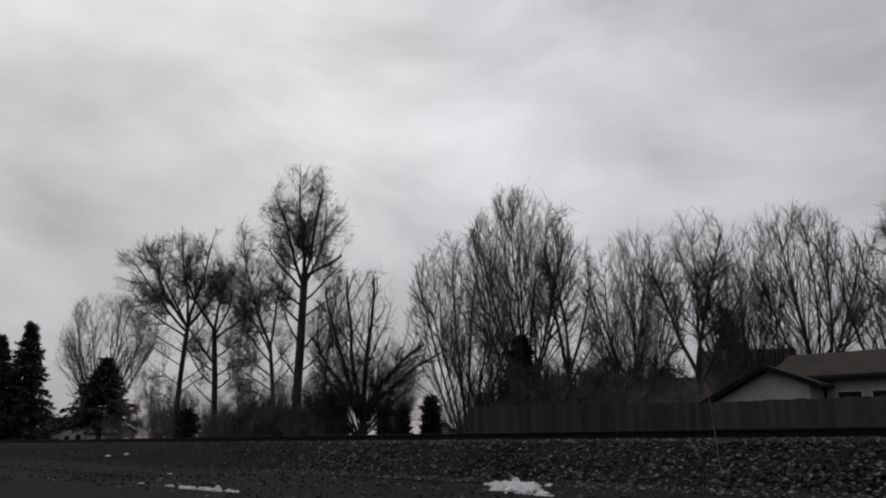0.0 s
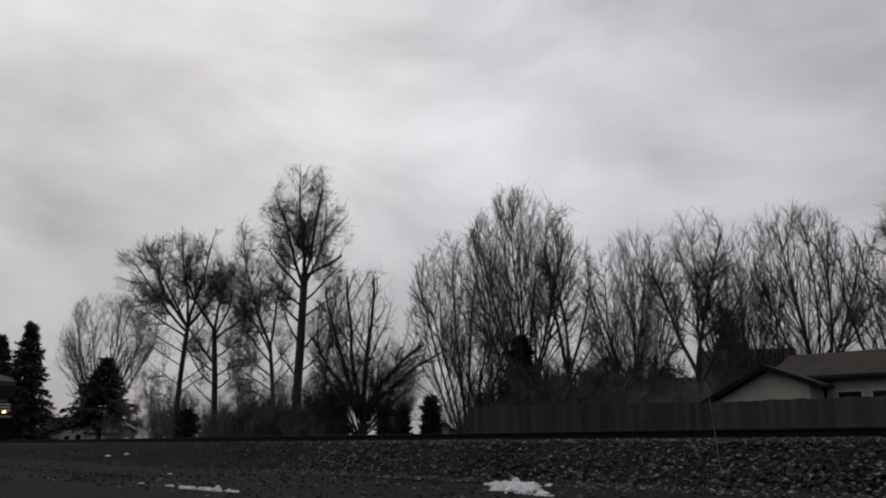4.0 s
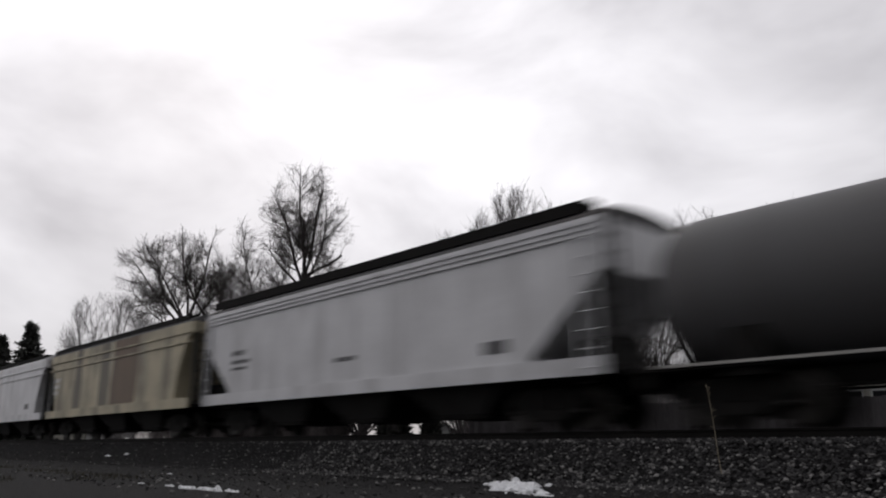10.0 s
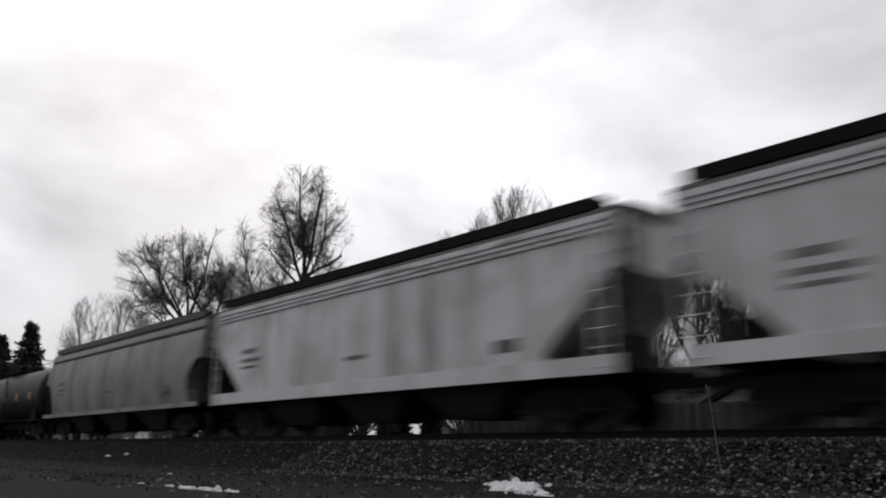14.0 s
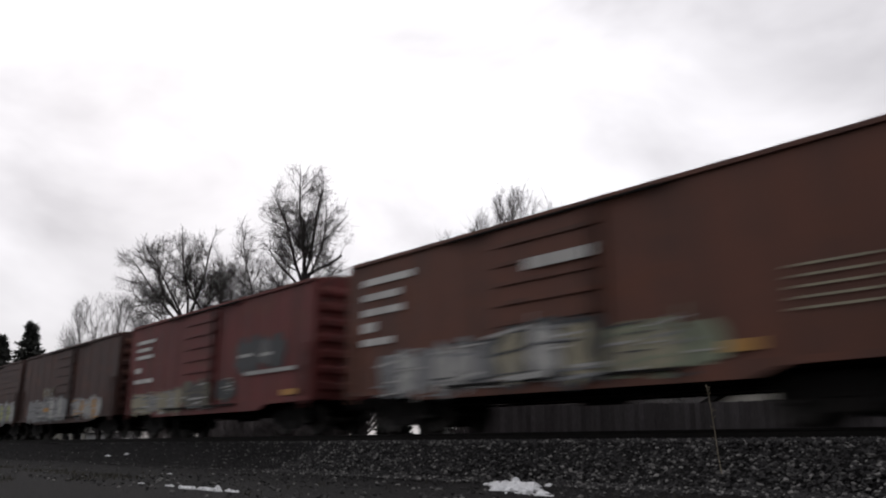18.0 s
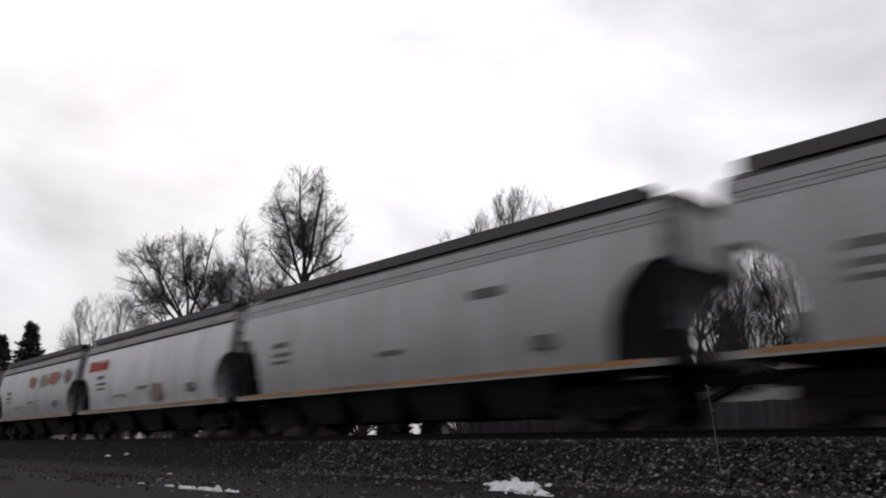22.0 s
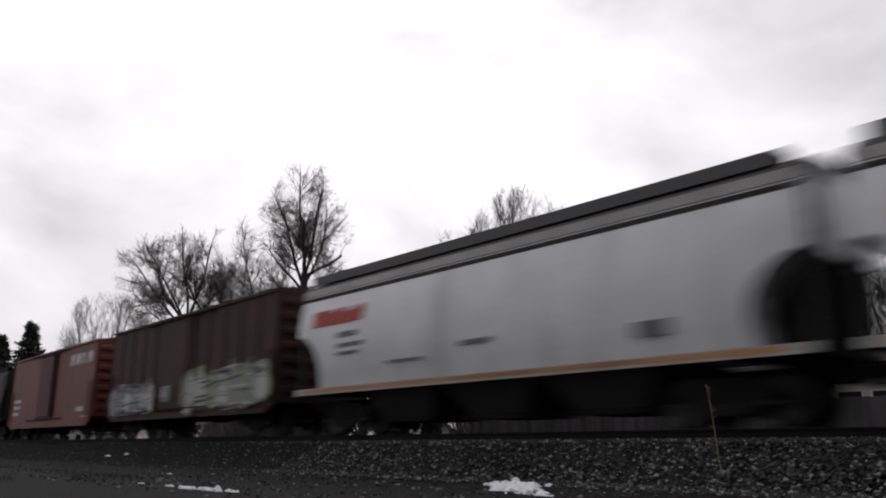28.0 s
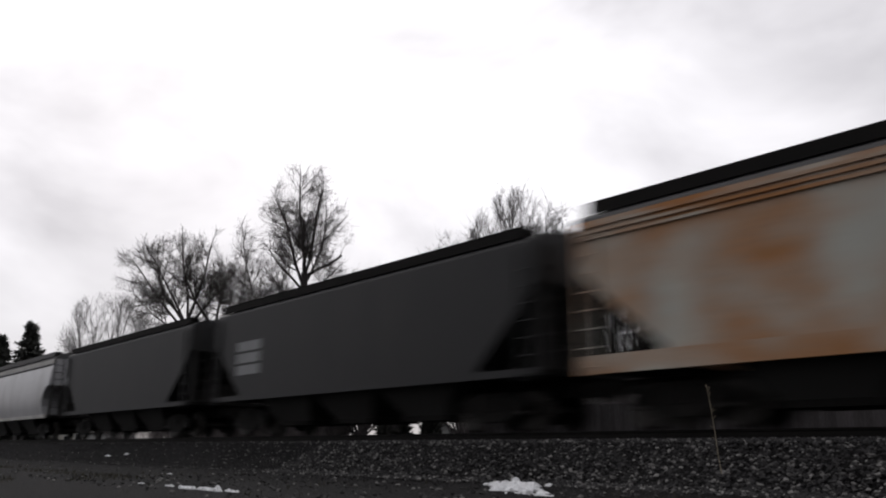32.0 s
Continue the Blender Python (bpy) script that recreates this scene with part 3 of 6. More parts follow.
def bare_tree(label, x, y, height, half, low, girth, seed, limbs, fork=0.0, trunk_lean=0.0, shift=0.0, rise=0.05, wild=0.07, density=1.0, twigs=2600, tilt=(0.42, 0.95), lobes=(), lift=0.3, group="bare trees behind the track"):
    """limbs: (height on the trunk, sideways slope, length as a share of the tree's height, girth share). low: where the crown begins."""
    tree = thing("tree", label, "tree", group, at=(x, y, GROUND_Z - 0.03))
    c = ACROSS * shift
    g = Grower(seed, (c.x, c.y, (height + low) / 2), (half, half, (height - low) / 2), rise, wild, density)
    g.tilt = (0.32, 0.7) if label == VASE else tilt
    g.lobes, g.lift = lobes, lift
    if label == VASE:
        g.wild, g.lift = wild * 0.6, 0.45
    rng = g.rng
    if fork:
        top = ACROSS * trunk_lean * fork
        mid = ACROSS * (trunk_lean * fork * 0.4 + rng.uniform(-0.08, 0.08))
        line = ([(0, 0, 0), (mid.x * 0.3, mid.y * 0.3, fork * 0.25), (mid.x, mid.y, fork * 0.6), (top.x, top.y, fork)], [girth * 1.3, girth * 1.05, girth * 0.95, girth * 0.8])
        part("trunk", tube_mesh("trunk", [line], 10, M["bark"]), None, tree)
    for h, slope, ln, gs in limbs:
        base = ACROSS * (trunk_lean * min(h, fork) if fork else rng.uniform(-0.25, 0.25)) + Vector((0, 0, h))
        away = AWAY * rng.uniform(-0.3, 0.3)
        d = ACROSS * slope + away + Vector((0, 0, 1.0))
        first = len(g.lines[0])
        g.branch(base, d, ln * height, girth * gs * (0.9 if label == VASE else 1.1), 0, 0.16)
        part("limb", tube_mesh("limb", [g.lines[0][first]], 7, M["bark"]), None, tree)
    tagged(part("crown", g.crown_mesh(twigs), None, tree), kind="stuff")
    return tree


def fan(n, a, b, ln, gs=1.0, h=0.0, seed=0):
    """Limbs that fan evenly from slope a to slope b."""
    r = random.Random(seed)
    return [(h * r.uniform(0.8, 1.1), a + (b - a) * (i + r.uniform(-0.25, 0.25)) / max(1, n - 1), ln * r.uniform(0.86, 1.04), gs * r.uniform(0.7, 1.1)) for i in range(n)]


def conifer(label, x, y, height, half, seed, low=0.5, tight=False):
    tree = thing("conifer", label, "conifer", "dark evergreens", at=(x, y, GROUND_Z - 0.03))
    rng = random.Random(seed)
    bm = bmesh.new()
    rod(bm, (0, 0, 0), (0, 0, height * 0.97), 0.02 * height, 8, 0.02)
    part("trunk", bm, M["bark"], tree)
    vs, fs, b = [], [], 0
    lines = []
    z = low
    while z < height * 0.99:
        f = (z - low) / (height - low)
        reach = half * ((1 - f) ** (1.0 if not tight else 0.6)) * rng.uniform(0.75, 1.12) + 0.08
        for k in range(13 if not tight else 11):
            a = rng.uniform(0, 6.283)
            r = reach * rng.uniform(0.6, 1.12)
            droop = -0.18 * r if not tight else 0.5 * r
            tip = Vector((math.cos(a) * r, math.sin(a) * r, z + droop + rng.uniform(-0.1, 0.15)))
            root = Vector((0, 0, z))
            lines.append(([tuple(root), tuple(root.lerp(tip, 0.55) + Vector((0, 0, 0.06))), tuple(tip)], [0.025, 0.016, 0.006]))
            m = int(9 + r * 16)
            for j in range(m):
                t = rng.uniform(0.18, 1.02)
                c = root.lerp(tip, t)
                spread = 0.34 * (1.1 - t * 0.7)
                dvec = (tip - root).normalized() * rng.uniform(0.1, 0.4) + Vector((rng.gauss(0, spread), rng.gauss(0, spread), rng.gauss(-0.05, 0.16)))
                e = dvec.cross(Vector((rng.gauss(0, 1), rng.gauss(0, 1), rng.gauss(0, 1)))).normalized() * rng.uniform(0.05, 0.11)
                mid = c + dvec * 0.45
                vs += [c, mid + e, c + dvec, mid - e]
                fs.append((b, b + 1, b + 2, b + 3))
                b += 4
        z += (0.2 if not tight else 0.16) * (1 + height / 25)
    tagged(part("boughs", tube_mesh("boughs", lines, 3, M["bark"]), None, tree), kind="stuff")
    me = bpy.data.meshes.new("needles")
    me.from_pydata(vs, [], fs)
    me.materials.append(M["needle"])
    tagged(part("foliage", me, None, tree), kind="stuff")
    return tree


def bush(label, x, y, height, half, seed, stems=26, twigs=2200, category="bush", thick=0.016):
    ob = thing("bush", label, category, "leafless brush", at=(x, y, GROUND_Z - 0.03))
    g = Grower(seed, (0, 0, height * 0.42), (half, half, height * 0.58), 0.02, 0.12, 0.7)
    rng = g.rng
    for k in range(stems):
        a, t = rng.uniform(0, 6.283), rng.uniform(0.1, 1.0)
        rr = half * 0.6 * math.sqrt(rng.random())
        g.branch((math.cos(a) * rr, math.sin(a) * rr, 0), (math.cos(a) * t, math.sin(a) * t, 1), height * rng.uniform(0.5, 0.95), 0.022, 1, 0.3)
    stems_mesh = tube_mesh("stem_cluster", g.lines[1], 4, M["bark"])
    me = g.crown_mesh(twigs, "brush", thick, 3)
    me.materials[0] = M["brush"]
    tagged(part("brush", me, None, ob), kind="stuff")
    tagged(part("stem_cluster", stems_mesh, None, ob), kind="stuff")
    return ob


TALL = "tall bare deciduous tree with grey-brown bark and fine twigs"
bare_tree(VASE, -89.9, 29.8, 17.5, 5.0, 2.5, 0.12, 112, fan(8, -0.6, 0.6, 0.95, h=2.0, seed=9), fork=2.3, density=0.8, twigs=2400, wild=0.1)
bare_tree(TALL, -58, 24.7, 17.1, 5.0, 2.5, 0.2, 12, [(9.4, -0.95, 0.5, 0.6), (9.0, -1.2, 0.44, 0.5), (9.2, -0.5, 0.5, 0.5), (9.4, 0.75, 0.42, 0.6), (9.6, 0.25, 0.46, 0.6), (9.5, -0.1, 0.45, 0.5), (8.6, -1.5, 0.34, 0.4), (8.0, 1.0, 0.26, 0.3), (7.4, -1.7, 0.26, 0.25), (6.4, -1.8, 0.24, 0.22), (5.2, 1.6, 0.24, 0.24), (4.4, 1.2, 0.28, 0.24), (5.0, -1.6, 0.2, 0.2), (3.4, -1.2, 0.2, 0.18)], tilt=(0.5, 1.15), rise=0.04, fork=9.7, trunk_lean=0.045, shift=-0.5, lobes=((-3.0, 13.2, 2.6, 2.8), (0.9, 14.2, 2.6, 3.0), (-0.8, 14.4, 2.4, 2.6), (-0.6, 11.2, 4.6, 3.0), (-1.4, 7.4, 2.6, 2.6), (0.2, 4.4, 2.2, 2.6)), lift=0.25, wild=0.085, density=1.35, twigs=6500)
bare_tree(TALL, -55.9, 26.9, 16.1, 3.3, 2.0, 0.22, 13, [(9.2, -0.7, 0.42, 0.6), (9.0, 0.12, 0.42, 0.5), (8.4, 1.2, 0.26, 0.4), (6.6, -0.95, 0.34, 0.45), (8.8, 0.6, 0.3, 0.4), (6.0, -1.5, 0.26, 0.3), (5.0, -1.3, 0.3, 0.3), (7.0, 1.5, 0.28, 0.28), (4.6, 1.4, 0.28, 0.26), (3.6, -1.4, 0.22, 0.22), (5.6, 1.7, 0.28, 0.26)], tilt=(0.5, 1.15), rise=0.03, fork=9.3, trunk_lean=-0.06, lobes=((-0.8, 13.2, 2.2, 3.2), (0.8, 11.6, 2.2, 3.6), (0.3, 7.6, 2.8, 3.2), (0.4, 4.4, 2.4, 2.2)), lift=0.25, wild=0.085, density=1.3, twigs=4600)
bare_tree(TALL, -50.4, 28.8, 16.6, 3.9, 2.0, 0.15, 14, [(7.6, -0.3, 0.58, 0.7), (7.4, 0.0, 0.55, 0.6), (6.4, -0.9, 0.38, 0.45), (5.4, -1.2, 0.32, 0.35), (7.0, -0.55, 0.5, 0.5), (4.4, -1.5, 0.3, 0.3), (4.6, 0.9, 0.26, 0.3), (3.6, -1.6, 0.28, 0.26), (6.0, 0.8, 0.26, 0.3)], tilt=(0.5, 1.15), rise=0.03, fork=7.7, trunk_lean=-0.09, shift=-1.9, lobes=((-2.9, 14.2, 1.3, 2.6), (-1.3, 14.2, 1.5, 2.9), (-1.9, 11.6, 2.6, 2.4), (-1.6, 8.2, 2.8, 2.6), (-1.4, 5.0, 2.6, 2.4)), lift=0.25, wild=0.085, density=1.4, twigs=5200)
bare_tree("tallest bare tree with a straight thick trunk and clumped fine crown", -48.4, 29.1, 20.7, 4.2, 5.5, 0.31, 15, [(12.4, 0.02, 0.44, 0.42), (11.6, -0.3, 0.44, 0.36), (12.6, 0.3, 0.42, 0.36), (11.8, 0.55, 0.34, 0.32), (14.0, -0.7, 0.24, 0.3), (12.4, 1.15, 0.28, 0.36), (11.4, -1.0, 0.26, 0.32), (10.6, 1.4, 0.22, 0.26), (9.0, -1.2, 0.2, 0.28), (7.6, -1.1, 0.18, 0.25), (7.0, 1.0, 0.2, 0.25), (13.4, -0.12, 0.38, 0.36), (5.6, 1.3, 0.2, 0.2), (5.2, -1.2, 0.18, 0.2), (9.4, 1.2, 0.22, 0.25), (10.2, -1.4, 0.22, 0.25)], tilt=(0.55, 1.25), rise=0.03, fork=12.7, trunk_lean=0.02, lobes=((1.3, 19.0, 2.0, 2.0), (-0.9, 19.2, 1.4, 1.9), (2.4, 18.2, 1.1, 1.3), (-1.4, 16.9, 2.0, 1.6), (2.0, 16.4, 1.7, 1.6), (3.3, 15.5, 1.2, 1.0), (-0.2, 14.6, 2.5, 2.2), (0.9, 12.6, 2.4, 2.0), (-0.4, 9.6, 2.6, 3.2), (0.0, 6.0, 2.0, 2.0)), lift=0.22, wild=0.1, density=1.05, twigs=6200)
bare_tree(TALL, -46.9, 30.5, 12.2, 1.6, 4.5, 0.11, 16, [(5.0, 0.05, 0.55, 0.8), (5.0, -0.3, 0.45, 0.6), (4.5, 0.4, 0.4, 0.5)], fork=5.2, twigs=900)
bare_tree("gnarled bare tree with thick lopped limbs", -41.9, 30.2, 12.2, 3.7, 2.2, 0.3, 17, [(2.0, -0.62, 0.74, 0.55), (2.3, -0.34, 0.86, 0.55), (2.4, 0.06, 0.9, 0.6), (2.3, 0.3, 0.8, 0.55), (2.1, 0.55, 0.74, 0.5), (2.6, -0.1, 0.9, 0.5), (2.0, 1.3, 0.36, 0.3), (2.6, -1.2, 0.4, 0.34)], fork=2.6, wild=0.13, density=0.7, twigs=1200)
bare_tree("dense rounded thicket of bare twigs below a gnarled tree", -41.2, 29.6, 7.8, 3.4, 2.0, 0.07, 18, fan(16, -1.5, 1.5, 0.7, h=1.3, seed=31), fork=1.5, tilt=(0.5, 1.2), wild=0.13, density=1.3, twigs=5600)
bush("dense brown thicket of bare twigs", -42.9, 28.4, 5.6, 1.3, 181, 30, 1700, thick=0.015)
bare_tree(VASE, -33, 30.9, 13, 2.8, 1.5, 0.115, 19, fan(7, -0.5, 0.32, 0.98, seed=2), shift=-0.6, density=1.0, twigs=2600)
bare_tree(VASE, -32.4, 34.9, 16.5, 3.5, 1.5, 0.1, 20, fan(9, -0.42, 0.36, 0.9, h=2.6, seed=3), fork=2.9, density=0.95, rise=0.05, twigs=4000)
bare_tree(TALL, -30.2, 36.5, 15.2, 2.0, 2.5, 0.17, 21, [(4.6, -0.18, 0.66, 0.65), (4.5, 0.25, 0.55, 0.5), (4.4, 0.02, 0.62, 0.55), (4.0, 0.6, 0.3, 0.35)], fork=4.7, density=0.9, twigs=1300)
bare_tree(VASE, -27.9, 39.5, 13.8, 3.1, 0.8, 0.09, 22, fan(10, -0.5, 0.5, 0.95, h=1.2, seed=4), density=0.85, rise=0.06, twigs=2600)
bare_tree("bare tree with a forked trunk and low bent limbs", -24.2, 40.5, 14.7, 3.0, 1.5, 0.19, 23, [(4.6, -0.35, 0.66, 0.6), (4.7, 0.05, 0.66, 0.6), (4.2, 0.35, 0.62, 0.55), (3.8, 0.8, 0.45, 0.45), (4.0, -1.7, 0.2, 0.3), (2.8, -1.6, 0.16, 0.28), (2.6, 1.1, 0.34, 0.35)], fork=4.8, wild=0.1, density=1.2, twigs=3000)
bare_tree(VASE, -24.7, 45.7, 15.3, 2.3, 1.0, 0.1, 24, fan(6, -0.35, 0.3, 0.97, seed=5), density=0.8, rise=0.06, twigs=1700)
bare_tree(VASE, -22.8, 47.1, 15.5, 2.2, 1.0, 0.09, 241, fan(5, -0.3, 0.3, 0.97, seed=6), density=0.8, rise=0.06, twigs=1400)
bare_tree(VASE, -20.4, 47.5, 15.2, 3.3, 3.0, 0.14, 25, fan(6, -0.36, 0.36, 0.98, h=2.6, seed=7), fork=2.8, density=0.7, twigs=2600)
bare_tree(TALL, -16.1, 47.6, 13.1, 2.6, 3.0, 0.12, 251, fan(5, -0.35, 0.35, 0.95, seed=8), density=0.9, twigs=1500)
bare_tree(TALL, -10.8, 39.7, 13.2, 3.4, 4.5, 0.22, 26, [(5.0, -0.8, 0.5, 0.6), (5.2, -0.2, 0.6, 0.6), (5.0, 0.5, 0.5, 0.6), (4.6, -1.4, 0.42, 0.5)], fork=5.3, wild=0.1, density=1.0, twigs=2400)
conifer("large dark green spruce with drooping boughs", -84.5, 20.8, 12.5, 4.4, 31)
conifer("dark green spruce beside another spruce", -86, 18.5, 11.2, 6.2, 32)
conifer("dark green broad spruce by a house, its trunk bare below", -75.9, 25.4, 8.7, 4.1, 33, 2.7)
conifer("dark conical evergreen among bare trees", -32.7, 35.1, 7.2, 2.6, 34)
conifer("dark evergreen behind a roof", -29.1, 53, 10.3, 3, 35)
conifer("narrow dark clipped evergreen shrub", -55.6, 24.6, 2.9, 0.75, 36, 0.1, True)
conifer("small dark upright evergreen", -48.6, 37.1, 3.5, 0.5, 37, 0.1, True)
conifer("small dark upright evergreen", -47.7, 38, 3.6, 0.5, 38, 0.1, True)
conifer("small dark upright evergreen", -46.1, 39.5, 4.1, 0.75, 39, 0.1, True)
for i, (x, y, hh, ww) in enumerate(((-52.0, 26.0, 3.3, 1.8), (-50.3, 27.2, 3.6, 1.8), (-48.8, 27.2, 3.4, 1.4), (-46.2, 28.6, 3.4, 1.6), (-44.6, 29.6, 3.4, 1.6), (-51.2, 26.4, 4.6, 1.5), (-49.4, 27.6, 4.8, 1.5), (-47.5, 28.0, 3.8, 1.6), (-45.4, 29.0, 4.2, 1.5))):
    bush("grey leafless hedge of tangled twigs", x, y, hh, ww, 410 + i, 18, 1300, "bush", 0.022)
for i, (x, y, hh, ww) in enumerate(((-32.6, 33.2, 5.0, 1.6), (-31.2, 33.8, 5.6, 1.9), (-29.9, 34.8, 5.4, 1.9), (-28.8, 35.8, 5.6, 1.9), (-27.6, 36.6, 5.2, 1.9), (-26.4, 37.6, 4.8, 1.7), (-30.6, 37.5, 6.6, 2.0), (-28.6, 39.0, 6.4, 2.0), (-32.0, 34.6, 6.8, 1.6), (-25.0, 38.6, 4.6, 1.7), (-23.6, 39.4, 4.4, 1.6), (-27.2, 38.4, 5.6, 1.8), (-33.6, 32.6, 4.0, 1.4))):
    bush("dark leafless undergrowth behind the fence", x, y, hh, ww, 500 + i, 20, 1500, "undergrowth", 0.02)
for i, (x, y, hh, ww) in enumerate(((-50.4, 28.6, 7.0, 1.6), (-48.0, 28.4, 6.4, 1.6), (-46.0, 29.4, 6.0, 1.6), (-51.2, 28.0, 8.6, 1.9), (-49.4, 28.8, 9.0, 1.9), (-47.0, 29.0, 7.0, 1.6), (-31.6, 35.6, 8.4, 1.8), (-30.2, 37.0, 8.6, 1.8), (-29.2, 38.0, 8.2, 1.8), (-27.4, 39.2, 7.8, 1.8), (-26.0, 39.6, 7.0, 1.8), (-52.6, 26.6, 5.4, 1.6), (-33.0, 33.0, 6.6, 1.6))):
    bush("tall thin leafless saplings between the trunks", x, y, hh, ww, 700 + i, 16, 1300, "saplings", 0.012)
for i, (x, y, hh, ww) in enumerate(((-31.2, 35.1, 6.7, 1.5), (-31.2, 36.4, 6.5, 1.6), (-31, 37.9, 7, 1.6), (-31, 39.2, 7.4, 1.8), (-30.2, 39.9, 7.1, 1.8), (-30.1, 41.2, 7.5, 1.7), (-29.6, 42.8, 7.2, 1.8), (-28.7, 43.3, 6.8, 1.7), (-27.9, 43.9, 6.6, 1.7), (-26.1, 42.6, 6.2, 1.5), (-31.8, 33.2, 6.6, 1.4), (-31.9, 31.7, 4.9, 1.3))):
    bush("dense dim thicket of leafless stems behind the fence", x, y, hh, ww, 800 + i, 26, 2300, "thicket", 0.03)
for i, (x, y, hh, ww) in enumerate(((-61.8, 23.1, 6.9, 2.2), (-61.4, 24.3, 6.3, 2), (-59.3, 26.5, 7.4, 2.2), (-58.1, 26.9, 6.5, 2), (-56.1, 28.6, 6.9, 2.4), (-54.8, 29.1, 7.6, 2.4), (-52.6, 28.8, 6.6, 2), (-57.3, 28.5, 8.7, 2))):
    bush("thin pale leafless shrub below tall bare trees", x, y, hh, ww, 840 + i, 9, 1100, "shrub", 0.0085)
for i, (x, y, hh, ww) in enumerate(((-72, 29.5, 7.0, 2.4), (-66, 28.5, 5.5, 2.0), (-79, 33, 5.0, 2.2), (-53, 41, 6.0, 2.5), (-50, 46, 5.5, 2.2))):
    bare_tree("small pale bare tree far behind the others", x, y, hh, ww, 1.2, 0.06, 60 + i, fan(6, -0.6, 0.6, 0.95, seed=20 + i), density=1.2, twigs=900)

# ---------------------------------------------------------------- fence, houses, stalk


def make_fence():
    fence = thing("fence", "grey weathered wooden board fence behind the track", "fence", kind="structure")
    rng = random.Random(3)
    bm = bmesh.new()
    box(bm, -0.079, 0.079, -0.01, 0.01, 0, 1.88)
    board = mesh_of("board", bm, M["fence"], bevel=0.004)
    bm = bmesh.new()
    box(bm, -0.05, 0.05, 0.02, 0.12, -0.1, 1.78)
    post = mesh_of("post", bm, M["fence"], bevel=0.006)
    for (ax, ay), (bx_, by) in (((-19.5, 18.4), (-12.7, 21.8)), ((-12.7, 21.8), (2.0, 22.7))):
        ln = math.hypot(bx_ - ax, by - ay)
        ang = math.atan2(by - ay, bx_ - ax)
        n = int(ln / 0.147)
        for i in range(n):
            t = (i + 0.5) / n
            o = part("board", board, None, fence)
            o.location = (ax + (bx_ - ax) * t, ay + (by - ay) * t, GROUND_Z + rng.uniform(-0.02, 0.012))
            o.rotation_euler = (rng.uniform(-0.008, 0.008), rng.uniform(-0.004, 0.004), ang + 0.05)
        for i in range(int(ln / 2.4) + 1):
            t = min(1.0, i * 2.4 / ln)
            o = part("post", post, None, fence)
            o.location, o.rotation_euler = (ax + (bx_ - ax) * t, ay + (by - ay) * t, GROUND_Z), (0, 0, ang)
        for z in (0.3, 1.45):
            bm = bmesh.new()
            box(bm, 0, ln, 0.013, 0.05, z, z + 0.09)
            o = part("rail", bm, M["fence"], fence)
            o.location, o.rotation_euler = (ax, ay, GROUND_Z), (0, 0, ang)


def gable_roof(bm, x0, x1, y0, y1, ze, zr, over=0.35, thick=0.14, ridge_along="x"):
    """Two slopes with thickness."""
    if ridge_along == "x":
        ym = (y0 + y1) / 2
        k = (zr - ze) / (ym - y0)
        pts = [(y0 - over, ze - k * over), (ym, zr), (y1 + over, ze - k * over), (y1 + over, ze - k * over + thick), (ym, zr + thick), (y0 - over, ze - k * over + thick)]
        along_x(bm, pts, x0 - over, x1 + over)
    else:
        xm = (x0 + x1) / 2
        k = (zr - ze) / (xm - x0)
        pts = [(x0 - over, ze - k * over), (xm, zr), (x1 + over, ze - k * over), (x1 + over, ze - k * over + thick), (xm, zr + thick), (x0 - over, ze - k * over + thick)]
        along_y(bm, pts, y0 - over, y1 + over)


def window(parent, x, y, z, w, h, name="window"):
    """A framed window in a wall that faces the track."""
    o = quick(name, M["white"], parent, [(x - w / 2 - 0.07, x - w / 2, y - 0.03, y + 0.05, z - 0.07, z + h + 0.07), (x + w / 2, x + w / 2 + 0.07, y - 0.03, y + 0.05, z - 0.07, z + h + 0.07), (x - w / 2, x + w / 2, y - 0.03, y + 0.05, z + h, z + h + 0.07), (x - w / 2, x + w / 2, y - 0.03, y + 0.05, z - 0.07, z)], "white window frame")
    quick("pane", M["glass"], o, [(x - w / 2, x + w / 2, y - 0.01, y + 0.01, z, z + h)], "dark glass pane")


